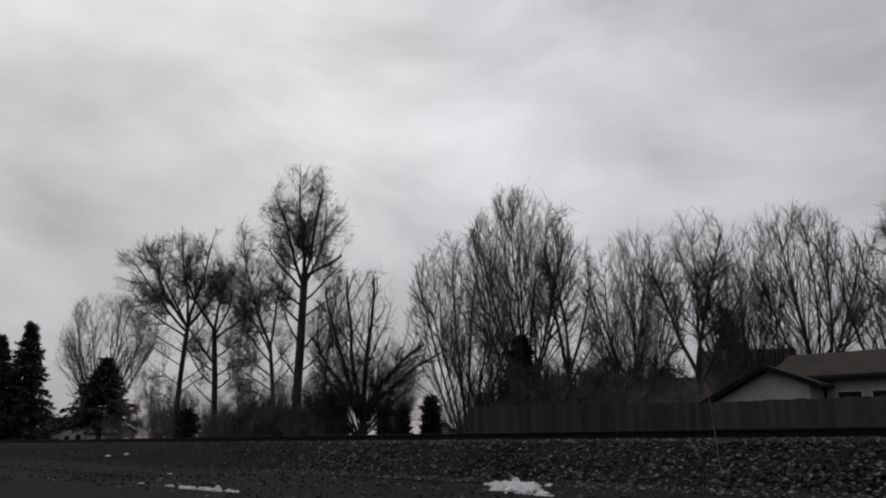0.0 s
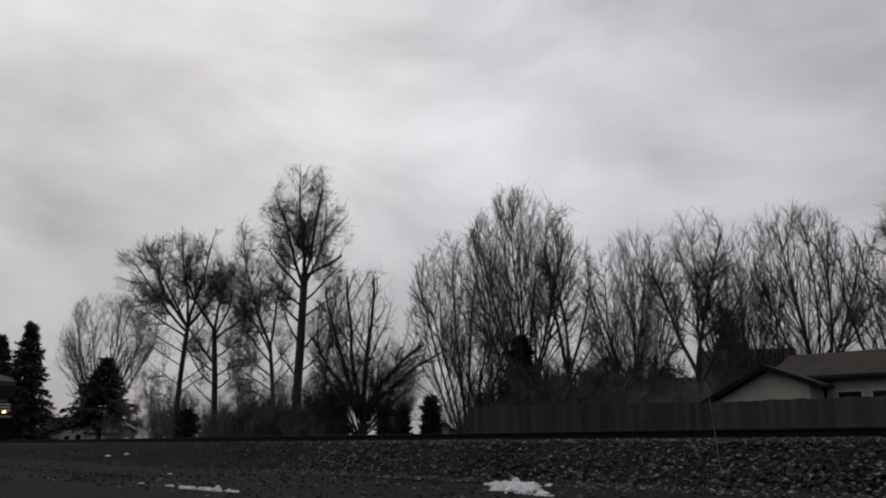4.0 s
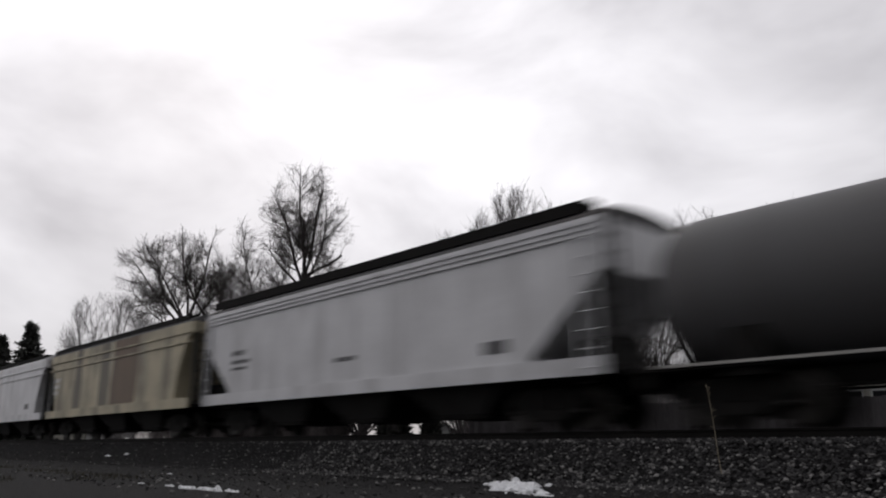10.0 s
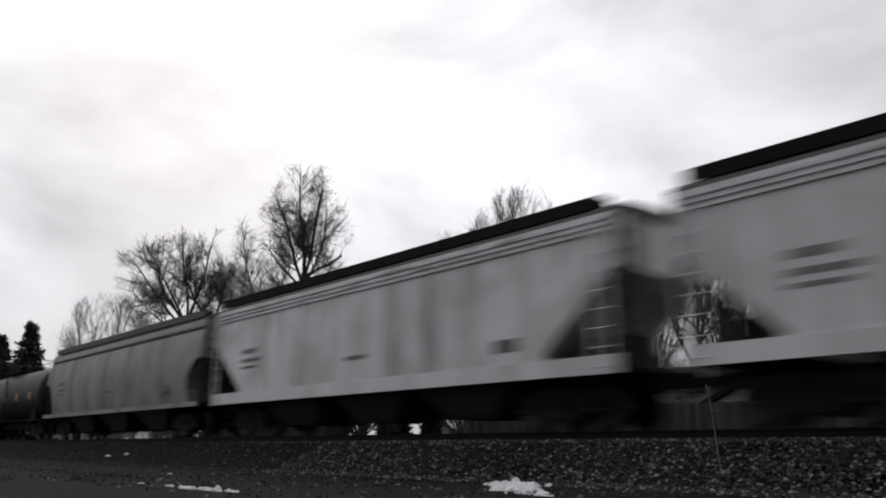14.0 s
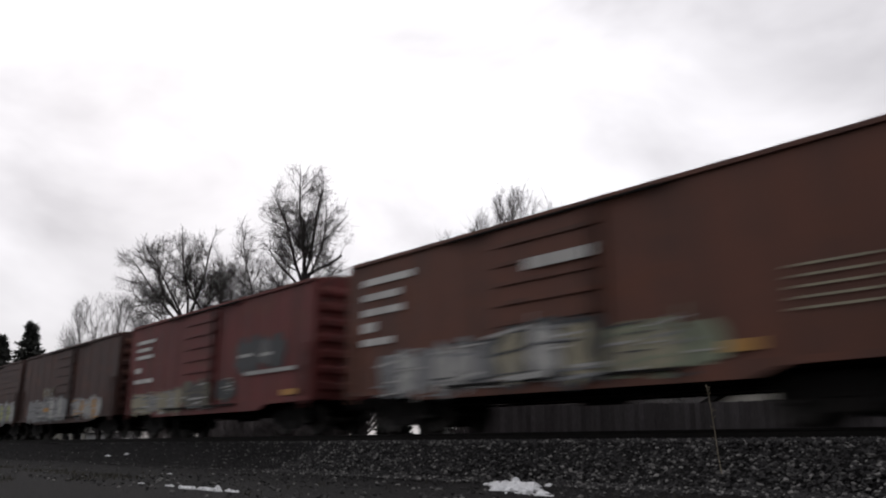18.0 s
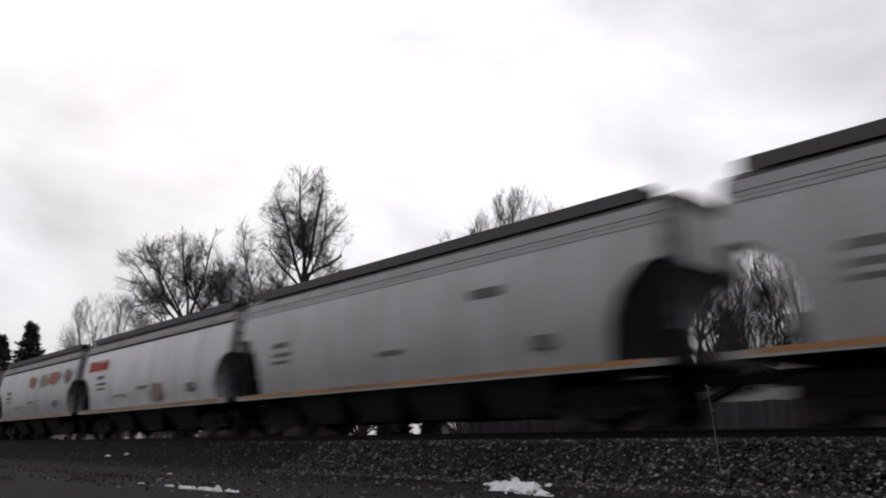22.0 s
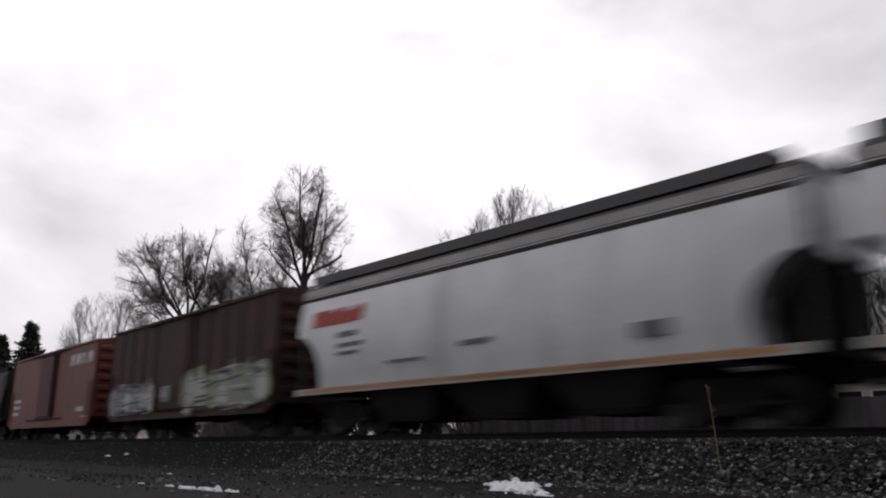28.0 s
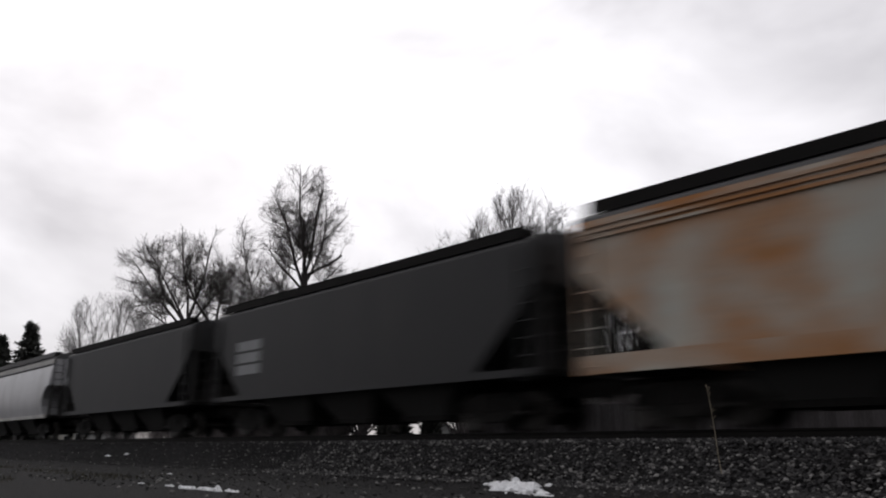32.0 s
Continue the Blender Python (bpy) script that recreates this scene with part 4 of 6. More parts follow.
def make_near_house():
    """A main wing with its eave towards the track, and a garage gable standing out before it."""
    hs = thing("house", "single-storey cream house with brown shingle roof and front gable", "house", at=(-14.4, 32.6, GROUND_Z))
    hs.rotation_euler = (0, 0, radians(6))
    x0, x1, deep = -1.5, 16.0, 6.0
    bm = bmesh.new()
    along_x(bm, [(0.35, 0), (deep, 0), (deep, 3.2), (0.35 + deep / 2, 4.15), (0.35, 3.2)], x0, x1)
    part("main_wall", bm, M["stucco"], hs, "cream wall of the main wing")
    bm = bmesh.new()
    gable_roof(bm, x0, x1, 0.35, deep, 3.37, 4.45, 0.35, 0.14, "x")
    roof = part("main_roof", bm, M["shingle_brown"], hs, "brown shingle roof")
    quick("gutter", M["trim_dark"], roof, [(0.0, x1 + 0.3, -0.11, -0.01, 3.17, 3.28)], "dark gutter")
    quick("downpipe", M["trim_dark"], roof, [(0.35, 0.43, 0.25, 0.34, 0, 3.05)])
    for x, w in ((1.3, 0.85), (2.6, 0.95), (5.6, 1.4), (9.5, 1.4)):
        window(hs, x, 0.33, 1.6, w, 1.1)
    # garage
    bm = bmesh.new()
    along_y(bm, [(-4.35, 0), (0.35, 0), (0.35, 2.9), (-1.2, 3.55), (-4.35, 1.95)], -1.35, 0.34)
    part("garage_wall", bm, M["stucco"], hs, "cream gable wall")
    bm = bmesh.new()
    along_y(bm, [(-4.85, 1.82), (-1.2, 3.64), (0.75, 2.86), (0.75, 2.98), (-1.2, 3.77), (-4.85, 1.96)], -1.7, 2.4)
    part("garage_roof", bm, M["shingle"], hs, "dark shingle gable roof")
    for pts in ([(-1.2, 3.77), (-4.87, 1.97), (-4.87, 1.77), (-1.2, 3.57)], [(-1.2, 3.77), (0.77, 2.99), (0.77, 2.79), (-1.2, 3.57)]):
        bm = bmesh.new()
        along_y(bm, pts, -1.76, -1.702)
        part("bargeboard", bm, M["trim_dark"], hs, "dark painted bargeboard")


def make_far_house(label, at, turn, width, deep, eave, ridge_h, wall, roof, ridge="x", wins=(), chimney=None):
    """Front wall along its own x from 0 to width, turned by so many degrees."""
    hs = thing("house", label, "house", "houses behind the trees", at=(at[0], at[1], GROUND_Z))
    hs.rotation_euler = (0, 0, radians(turn))
    bm = bmesh.new()
    if ridge == "x":
        along_x(bm, [(0, 0), (deep, 0), (deep, eave), (deep / 2, ridge_h - 0.02), (0, eave)], 0, width)
    else:
        along_y(bm, [(0, 0), (width, 0), (width, eave), (width / 2, ridge_h - 0.02), (0, eave)], 0, deep)
    part("wall", bm, wall, hs)
    bm = bmesh.new()
    gable_roof(bm, 0, width, 0, deep, eave, ridge_h, 0.35, 0.14, ridge)
    part("roof", bm, roof, hs)
    for x, z, w, h in wins:
        window(hs, x, -0.02, z, w, h)
    if chimney:
        quick("chimney", M["shingle"], hs, [(chimney - 0.3, chimney + 0.3, deep / 2 - 0.3, deep / 2 + 0.3, eave, ridge_h + 0.7)])
    return hs


def make_parked_car(x, y, rz):
    car = thing("car", "dark saloon car parked far beyond the track", "car", at=(x, y, GROUND_Z))
    car.rotation_euler = (0, 0, rz)
    bm = bmesh.new()
    along_y(bm, [(-2.2, 0.35), (2.2, 0.35), (2.25, 0.7), (1.4, 0.9), (0.75, 1.4), (-0.85, 1.42), (-1.6, 0.95), (-2.2, 0.9)], -0.85, 0.85)
    part("body", bm, M["carbody"], car, bevel=0.06)
    for sgn in (-1, 1):
        bm = bmesh.new()
        along_y(bm, [(-1.35, 0.95), (1.2, 0.95), (0.68, 1.34), (-0.8, 1.35)], sgn * 0.852 - 0.004, sgn * 0.852 + 0.004)
        part("side_window", bm, M["glass"], car)
    bm = bmesh.new()
    lathe_y(bm, [(-0.1, 0.2), (-0.1, 0.32), (0.1, 0.32), (0.1, 0.2)], 16)
    wh = mesh_of("wheel", bm, M["under"])
    for a in (-1.35, 1.35):
        for b in (-0.8, 0.8):
            o = part("wheel", wh, None, car)
            o.location = (a, b, 0.32)


def make_stalk():
    st = thing("weed_stalk", "tall dry pale weed stalk standing in the ballast", "weed", at=(-6.16, 10.75, bed_z(10.75) - 0.02))
    bm = bmesh.new()
    pts = [(0.0, 0, 0), (-0.05, 0.02, 0.3), (-0.075, 0.02, 0.65), (-0.1, 0, 1.0), (-0.14, 0, 1.3)]
    for i in range(4):
        rod(bm, pts[i], pts[i + 1], 0.009 - 0.001 * i, 5, 0.008 - 0.001 * i)
    part("stem", bm, M["stalk"], st)
    rng = random.Random(2)
    bm = bmesh.new()
    for k in range(14):
        f = rng.uniform(1.5, 3.9)
        i = int(f)
        p = Vector(pts[i]).lerp(Vector(pts[i + 1]), f - i)
        q = p + Vector((rng.uniform(-0.06, 0.06), rng.uniform(-0.05, 0.05), rng.uniform(0.02, 0.08)))
        rod(bm, p, q, 0.003, 3, 0.005)
    part("dry_leaves", bm, M["stalk"], st)


make_fence()
make_near_house()
make_far_house("large house with a dark grey shingle roof and pale gable", (-25.6, 43.6), 30, 5.2, 8.0, 3.4, 6.5, M["stucco"], M["shingle_grey"])
make_far_house("low house with a dark shingle roof behind the fence", (-28.2, 36.0), 38, 6.2, 6.5, 2.9, 4.4, M["trim_dark"], M["shingle_grey"])
make_far_house("small grey house beside a spruce", (-116.5, 31.0), 49, 3.6, 6.0, 2.4, 4.2, M["stucco"], M["shingle"])
make_far_house("small pale house with a gable and two windows", (-114.0, 33.2), 49, 3.2, 7.0, 2.9, 4.6, M["stucco"], M["shingle"], "y", [(0.8, 0.9, 0.7, 0.9), (2.3, 0.7, 0.7, 1.3)])
make_far_house("long low white garage by a spruce", (-111.6, 35.6), 49, 4.6, 5.0, 2.2, 3.0, M["white"], M["shingle"])
make_far_house("pale shed seen between trees", (-54.6, 46.6), 49, 2.4, 3.0, 1.7, 2.6, M["white"], M["shingle"], "y")
make_far_house("low dark shed behind a hedge", (-55.6, 28.2), 40, 7.5, 3.5, 2.7, 3.1, M["trim_dark"], M["trim_dark"], "x", [(7.0, 2.0, 0.45, 0.4)])
make_parked_car(-88.6, 31.6, 0.75)
make_stalk()

# ---------------------------------------------------------------- running gear


def truck_meshes():
    bm = bmesh.new()
    lathe_y(bm, [(-0.74, 0.0), (-0.74, 0.40), (-0.70, 0.455), (-0.63, 0.46), (-0.61, 0.49), (-0.60, 0.3), (-0.58, 0.1), (0.58, 0.1), (0.60, 0.3), (0.61, 0.49), (0.63, 0.46), (0.70, 0.455), (0.74, 0.40), (0.74, 0.0)], 18)
    lathe_y(bm, [(-1.07, 0.0), (-1.07, 0.11), (-0.9, 0.12), (-0.74, 0.08)], 10)
    lathe_y(bm, [(0.74, 0.08), (0.9, 0.12), (1.07, 0.11), (1.07, 0.0)], 10)
    wheelset = mesh_of("wheelset", bm, M["wheel"])
    bm = bmesh.new()
    along_y(bm, [(-1.08, 0.42), (-1.08, 0.62), (-0.95, 0.7), (-0.45, 0.84), (0.45, 0.84), (0.95, 0.7), (1.08, 0.62), (1.08, 0.42), (0.78, 0.4), (0.45, 0.2), (-0.45, 0.2), (-0.78, 0.4)], -0.07, 0.07)
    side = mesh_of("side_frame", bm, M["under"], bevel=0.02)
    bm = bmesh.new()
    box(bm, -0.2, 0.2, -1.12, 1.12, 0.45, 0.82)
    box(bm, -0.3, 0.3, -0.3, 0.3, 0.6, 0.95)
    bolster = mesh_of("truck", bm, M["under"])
    bm = bmesh.new()
    for a in (-0.22, 0.0, 0.22):
        rod(bm, (a, 0, 0.24), (a, 0, 0.5), 0.075, 8)
    spring = mesh_of("spring_group", bm, M["wheel"])
    return wheelset, side, bolster, spring


WHEELSET, SIDE_FRAME, BOLSTER, SPRINGS = truck_meshes()
WHEELS = []


def add_truck(parent, x, axles=(-0.9, 0.9), big=False):
    t = part("truck", BOLSTER, None, parent)
    t.location = (x, 0, 0)
    for y in (-1.0, 1.0):
        if big:
            bm = bmesh.new()
            along_y(bm, [(-2.35, 0.4), (-2.35, 0.7), (-1.9, 0.95), (1.9, 0.95), (2.35, 0.7), (2.35, 0.4), (1.4, 0.42), (1.0, 0.62), (0.4, 0.42), (-0.4, 0.42), (-1.0, 0.62), (-1.4, 0.42)], y - 0.08, y + 0.08)
            part("side_frame", bm, M["under"], t)
        else:
            o = part("side_frame", SIDE_FRAME, None, t)
            o.location = (0, y, 0)
            o = part("spring_group", SPRINGS, None, t)
            o.location = (0, y, 0)
    for a in axles:
        w = part("wheelset", WHEELSET, None, t)
        w.location = (a, 0, 0.46)
        WHEELS.append(w)
    return t


def gear(car, L, gap=0.62, inset=1.85):
    """Trucks, centre sill and couplers of a freight car of body length L."""
    h = L / 2
    add_truck(car, -h + inset)
    add_truck(car, h - inset)
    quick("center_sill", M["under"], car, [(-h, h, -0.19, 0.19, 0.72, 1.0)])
    for sgn in (-1, 1):
        bm = bmesh.new()
        a, b = sorted((sgn * h, sgn * (h + gap)))
        box(bm, a, b, -0.09, 0.09, 0.78, 0.96)
        box(bm, sgn * (h + gap) - 0.12, sgn * (h + gap) + 0.1, -0.17, 0.17, 0.68, 1.02)
        part("coupler", bm, M["under"], car, bevel=0.02)
        bm = bmesh.new()
        y = 0.35 * sgn
        for k in range(4):
            rod(bm, (sgn * (h + 0.14 * k), y, 0.75 - 0.12 * math.sin(k * 0.8)), (sgn * (h + 0.14 * (k + 1)), y * (1 - 0.2 * k), 0.75 - 0.12 * math.sin((k + 1) * 0.8)), 0.03, 5)
        part("air_hose", bm, M["under"], car)
    bm = bmesh.new()
    rod(bm, (-0.9, 0.5, 0.78), (0.3, 0.5, 0.78), 0.22, 10)
    part("air_reservoir", bm, M["under"], car)
    bm = bmesh.new()
    for y in (-0.45, 0.45):
        rod(bm, (-h + 2, y, 0.66), (h - 2, y, 0.66), 0.025, 5)
    part("brake_rod", bm, M["under"], car)


def ladder(car, x, y, z0, z1, across, material, name="ladder"):
    """across: 'x' for a side ladder, 'y' for an end ladder."""
    bm = bmesh.new()
    w = 0.21
    n = int((z1 - z0) / 0.36)
    for s in (-w, w):
        if across == "x":
            box(bm, x + s - 0.02, x + s + 0.02, y - 0.02, y + 0.02, z0, z1)
        else:
            box(bm, x - 0.02, x + 0.02, y + s - 0.02, y + s + 0.02, z0, z1)
    for i in range(n):
        z = z0 + 0.15 + 0.36 * i
        if across == "x":
            rod(bm, (x - w, y - 0.03, z), (x + w, y - 0.03, z), 0.014, 5)
        else:
            rod(bm, (x, y - w, z), (x, y + w, z), 0.014, 5)
    part(name, bm, material, car)


def plate(car, name, material, x0, x1, z0, z1, y, label="", thick=0.004):
    """A painted panel or line lying on a side that faces -y."""
    return quick(name, material, car, [(x0, x1, y - thick, y, z0, z1)], label)


def bars(car, material, x, z, w, h, y, seed, name="lettering_bar", gap=0.12):
    """Unreadable lettering: a row of plain bars."""
    rng = random.Random(seed)
    a = x
    while a < x + w - 0.05:
        b = min(x + w, a + rng.uniform(0.9, 1.5) * h * 0.7)
        quick(name, material, car, [(a, b, y - 0.004, y, z, z + h)])
        a = b + gap * h * 2


def blob(bm, cx, cz, rx, rz, y0, y1, rng, n=14):
    pts = []
    for i in range(n):
        a = 2 * math.pi * i / n
        q = rng.uniform(0.72, 1.15)
        sx = math.copysign(abs(math.cos(a)) ** 0.85, math.cos(a))
        sz = math.copysign(abs(math.sin(a)) ** 0.85, math.sin(a))
        pts.append((cx + rx * q * sx, cz + rz * q * sz))
    along_y(bm, pts, y0, y1)


def graffiti(car, x0, x1, z0, z1, y, fills, edge, seed, strokes=True):
    """Sprayed lettering as abstract overlapping shapes with short strokes over them."""
    rng = random.Random(seed)
    if z0 < 1.1:
        y, z0 = min(y, -1.556), z0 - 0.18
    n = max(3, int((x1 - x0) / ((z1 - z0) * 0.5)))
    step = (x1 - x0) / n
    cz, hz = (z0 + z1) / 2, (z1 - z0) / 2
    for i in range(n):
        cx = x0 + step * (i + 0.5)
        rz = hz * rng.uniform(0.8, 1.05)
        zc = cz + rng.uniform(-0.06, 0.06) * hz
        bm = bmesh.new()
        blob(bm, cx, zc, step * 0.72, rz, y - 0.003 - 0.0003 * i, y, rng)
        part("sprayed_outline", bm, M[edge], car)
        bm = bmesh.new()
        blob(bm, cx, zc, step * 0.46, rz * 0.85, y - 0.009 - 0.0003 * i, y - 0.006, rng)
        part("sprayed_letter", bm, M[rng.choice(fills)], car)
    if strokes:
        for j, m in enumerate(dict.fromkeys((edge, fills[0], fills[-1], "g_black", "g_white"))):
            bm = bmesh.new()
            for k in range(max(6, int((x1 - x0) * 3.2))):
                cx, zc = rng.uniform(x0 + 0.2, x1 - 0.2), rng.uniform(z0 + 0.1 * hz, z1 - 0.1 * hz)
                a = rng.choice((0.0, 0.06, -0.05, 0.1, 0.02, 1.3, 1.57, -1.1))
                level = abs(a) < 0.5
                l, w = rng.uniform(0.3, 1.0) * hz * (1.0 if level else 0.4), rng.uniform(0.025, 0.06) * hz
                ca, sa = math.cos(a), math.sin(a)
                yy = y - 0.014 - 0.004 * j - 0.0001 * k
                along_y(bm, [(cx + ca * u - sa * v, zc + sa * u + ca * v) for u, v in ((-l, -w), (l, -w * 0.6), (l, w), (-l, w * 0.8))], yy, yy + 0.0001)
            tagged(part("sprayed_stroke", bm, M[m], car), kind="stuff")


# ---------------------------------------------------------------- freight cars


def hopper(L, label, body, roof, sill, style, top=4.51, ochre=False, bays=3, sill_z=(1.02, 1.36), web=False, group="covered hoppers"):
    car = thing("covered_hopper", label, "hopper car", group)
    h, w = L / 2, 1.53
    zs, ze = sill_z[1], top - 0.4
    if style == "angle":
        notch = [(0.0, 3.05), (1.85, zs + 0.1), (1.85, zs)]
    elif style == "shield":
        notch = [(0.0, 3.05), (0.45, 2.95), (0.9, 2.55), (1.15, zs + 0.8), (1.25, zs)]
    elif style == "round":
        notch = [(0.0, 2.75), (0.35, 2.68), (0.72, 2.45), (0.98, 2.1), (1.08, 1.7), (1.0, zs)]
    else:
        notch = [(0.0, 3.7), (0.35, 3.55), (0.75, 3.0), (1.1, 2.2), (1.25, zs + 0.1), (1.25, zs)]
    pts = [(-h + a, z) for a, z in notch[::-1]] + [(-h, ze), (h, ze)] + [(h - a, z) for a, z in notch]
    bowed = style in ("shield", "round")

    def half_width(z):
        """The side bows outward and leans in towards the roof and the sill."""
        if not bowed:
            return w
        return w - (0.24 * ((z - 2.4) / (ze - 2.4)) ** 2 if z > 2.4 else 0.14 * ((2.4 - z) / (2.4 - zs)) ** 2)

    bm = bmesh.new()
    if bowed:
        edge = sorted((z, a) for a, z in notch) + [(ze, 0.0)]
        rows = []
        for z in sorted({zs + (ze - zs) * i / 14 for i in range(15)} | {z for a, z in notch}):
            a = float(np.interp(z, [e[0] for e in edge], [e[1] for e in edge]))
            q = half_width(z)
            rows.append([bm.verts.new(c) for c in ((-h + a, -q, z), (h - a, -q, z), (h - a, q, z), (-h + a, q, z))])
        for p, q in zip(rows, rows[1:]):
            for i in range(4):
                bm.faces.new((p[i], p[(i + 1) % 4], q[(i + 1) % 4], q[i]))
        bm.faces.new(rows[0][::-1])
        bm.faces.new(rows[-1])
    else:
        along_y(bm, pts, -w, w)
    part("body", bm, body, car)
    bm = bmesh.new()
    wr = half_width(ze)
    prof = [(-wr, ze + 0.002)] + [(-wr * math.cos(a) * 0.995, ze + 0.03 + 0.33 * math.sin(a)) for a in [0.1 + i * (math.pi - 0.2) / 10 for i in range(11)]] + [(wr, ze + 0.002)]
    along_x(bm, prof, -h, h)
    part("roof", bm, roof, car)
    # side ridges under the roof
    ridges = {"angle": (ze - 0.12, ze - 0.24, ze - 0.36), "shield": (ze - 0.17, ze - 0.27, ze - 0.37), "round": (ze - 0.3,), "tall": (ze - 0.38, ze - 0.74)}[style]
    for z in ridges:
        t = 0.028 if style != "round" else 0.05
        q = half_width(z) - (0.03 if bowed else 0.0)
        for ya, yb in ((-q - 0.05, -q), (q, q + 0.05)) if not web else ():
            quick("side_ridge", body if style != "round" else M["end_dark"], car, [(-h + 0.03, h - 0.03, ya, yb, z - t, z + t)])
    if style in ("shield", "round"):
        quick("top_band", M["steelband"] if style == "round" else body, car, [(-h, h, -half_width(ze - 0.1) - 0.05, -half_width(ze - 0.1) + 0.06, ze - 0.2, ze - 0.005)], "pale band under the roof")
    # running boards and hatches
    tb = top - (0.1 if style == "tall" else 0.0)
    for y in (-1.1, 1.1) if bowed else (-1.3, 1.3):
        bm = bmesh.new()
        along_x(bm, [(y - 0.2, tb - 0.26), (y - 0.17, tb - 0.26), (y - 0.17, tb - 0.06), (y + 0.17, tb - 0.06), (y + 0.17, tb - 0.26), (y + 0.2, tb - 0.26), (y + 0.2, tb - 0.01), (y - 0.2, tb - 0.01)], -h + 0.3, h - 0.3)
        part("running_board", bm, M["under"] if style in ("angle", "tall") else M["roof_grey"], car)
        n = int(L / 2.4)
        for i in range(n):
            x = -h + 0.9 + i * (L - 1.8) / (n - 1)
            quick("board_bracket", M["roof_grey"], car, [(x - 0.03, x + 0.03, y - 0.16, y + 0.16, ze + 0.01, tb - 0.06)])
    for i in range(4):
        x0 = -h + 1.2 + i * (L - 2.4) / 4
        quick("roof_hatch", roof, car, [(x0 + 0.1, x0 + (L - 2.4) / 4 - 0.1, -0.45, 0.45, ze + 0.2, ze + 0.48)], bevel=0.04)
    # side sills, end platforms
    for y in (-w, w):
        s = 1 if y > 0 else -1
        a, b = sorted((y - 0.06 * s, y + 0.03 * s))
        quick("side_sill", sill, car, [(-h, h, a, b, sill_z[0], sill_z[1] + 0.01)])
    if ochre:
        plate(car, "sill_stripe", M["sill_yellow"], -h + 0.4, h - 0.4, sill_z[0] + 0.05, sill_z[0] + 0.15, -w - 0.032, "rusty ochre stripe along the sill")
    for sgn in (-1, 1):
        a, b = sorted((sgn * (h - 1.7), sgn * h))
        quick("end_platform", M["under"], car, [(a, b, -w + 0.1, w - 0.1, sill_z[0] + 0.05, sill_z[0] + 0.14)])
        for y in (-1.35, 1.35):
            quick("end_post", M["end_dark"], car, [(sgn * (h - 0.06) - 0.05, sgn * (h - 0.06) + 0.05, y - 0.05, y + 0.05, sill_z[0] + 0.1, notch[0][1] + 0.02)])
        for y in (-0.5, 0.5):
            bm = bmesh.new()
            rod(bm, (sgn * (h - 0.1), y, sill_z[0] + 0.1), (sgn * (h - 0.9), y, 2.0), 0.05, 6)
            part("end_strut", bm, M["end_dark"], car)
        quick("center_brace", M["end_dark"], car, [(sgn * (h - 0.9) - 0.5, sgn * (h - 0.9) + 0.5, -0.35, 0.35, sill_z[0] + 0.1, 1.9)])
        ladder(car, sgn * (h + 0.03), -1.1, 1.1, ze, "y", M["end_dark"], "end_ladder")
        ladder(car, sgn * (h - 0.3), -w - 0.05, 1.0, ze - 0.1, "x", body, "side_ladder") if style == "angle" else None
        # added near-black sheets stand in for the shade inside the end opening
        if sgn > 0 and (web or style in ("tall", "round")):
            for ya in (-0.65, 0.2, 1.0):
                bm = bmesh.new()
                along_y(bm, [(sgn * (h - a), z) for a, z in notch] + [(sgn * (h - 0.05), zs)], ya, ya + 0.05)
                part("end_web", bm, M["under"], car, "dark sheet standing in for shade in the end opening")
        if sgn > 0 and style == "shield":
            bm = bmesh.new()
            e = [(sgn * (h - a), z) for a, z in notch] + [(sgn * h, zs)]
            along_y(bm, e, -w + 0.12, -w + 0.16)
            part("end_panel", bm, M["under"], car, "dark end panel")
    bm = bmesh.new()
    rod(bm, (-h - 0.1, 0.4, 2.35), (-h - 0.15, 0.4, 2.35), 0.28, 14)
    part("brake_wheel", bm, M["end_dark"], car)
    # discharge bays
    span = (L - 5.6) / bays
    for i in range(bays):
        x0 = -h + 2.8 + i * span
        xm = x0 + span / 2
        bm = bmesh.new()
        v = []
        for x, y, z in ((x0 + 0.05, -1.35, 1.2), (x0 + span - 0.05, -1.35, 1.2), (x0 + span - 0.05, 1.35, 1.2), (x0 + 0.05, 1.35, 1.2), (xm - 0.8, -0.85, 0.4), (xm + 0.8, -0.85, 0.4), (xm + 0.8, 0.85, 0.4), (xm - 0.8, 0.85, 0.4)):
            v.append(bm.verts.new((x, y, z)))
        for f in ((0, 1, 2, 3), (7, 6, 5, 4), (0, 4, 5, 1), (1, 5, 6, 2), (2, 6, 7, 3), (3, 7, 4, 0)):
            bm.faces.new([v[k] for k in f])
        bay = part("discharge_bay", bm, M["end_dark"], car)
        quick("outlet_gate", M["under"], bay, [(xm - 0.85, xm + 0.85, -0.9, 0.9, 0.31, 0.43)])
    gear(car, L)
    return car


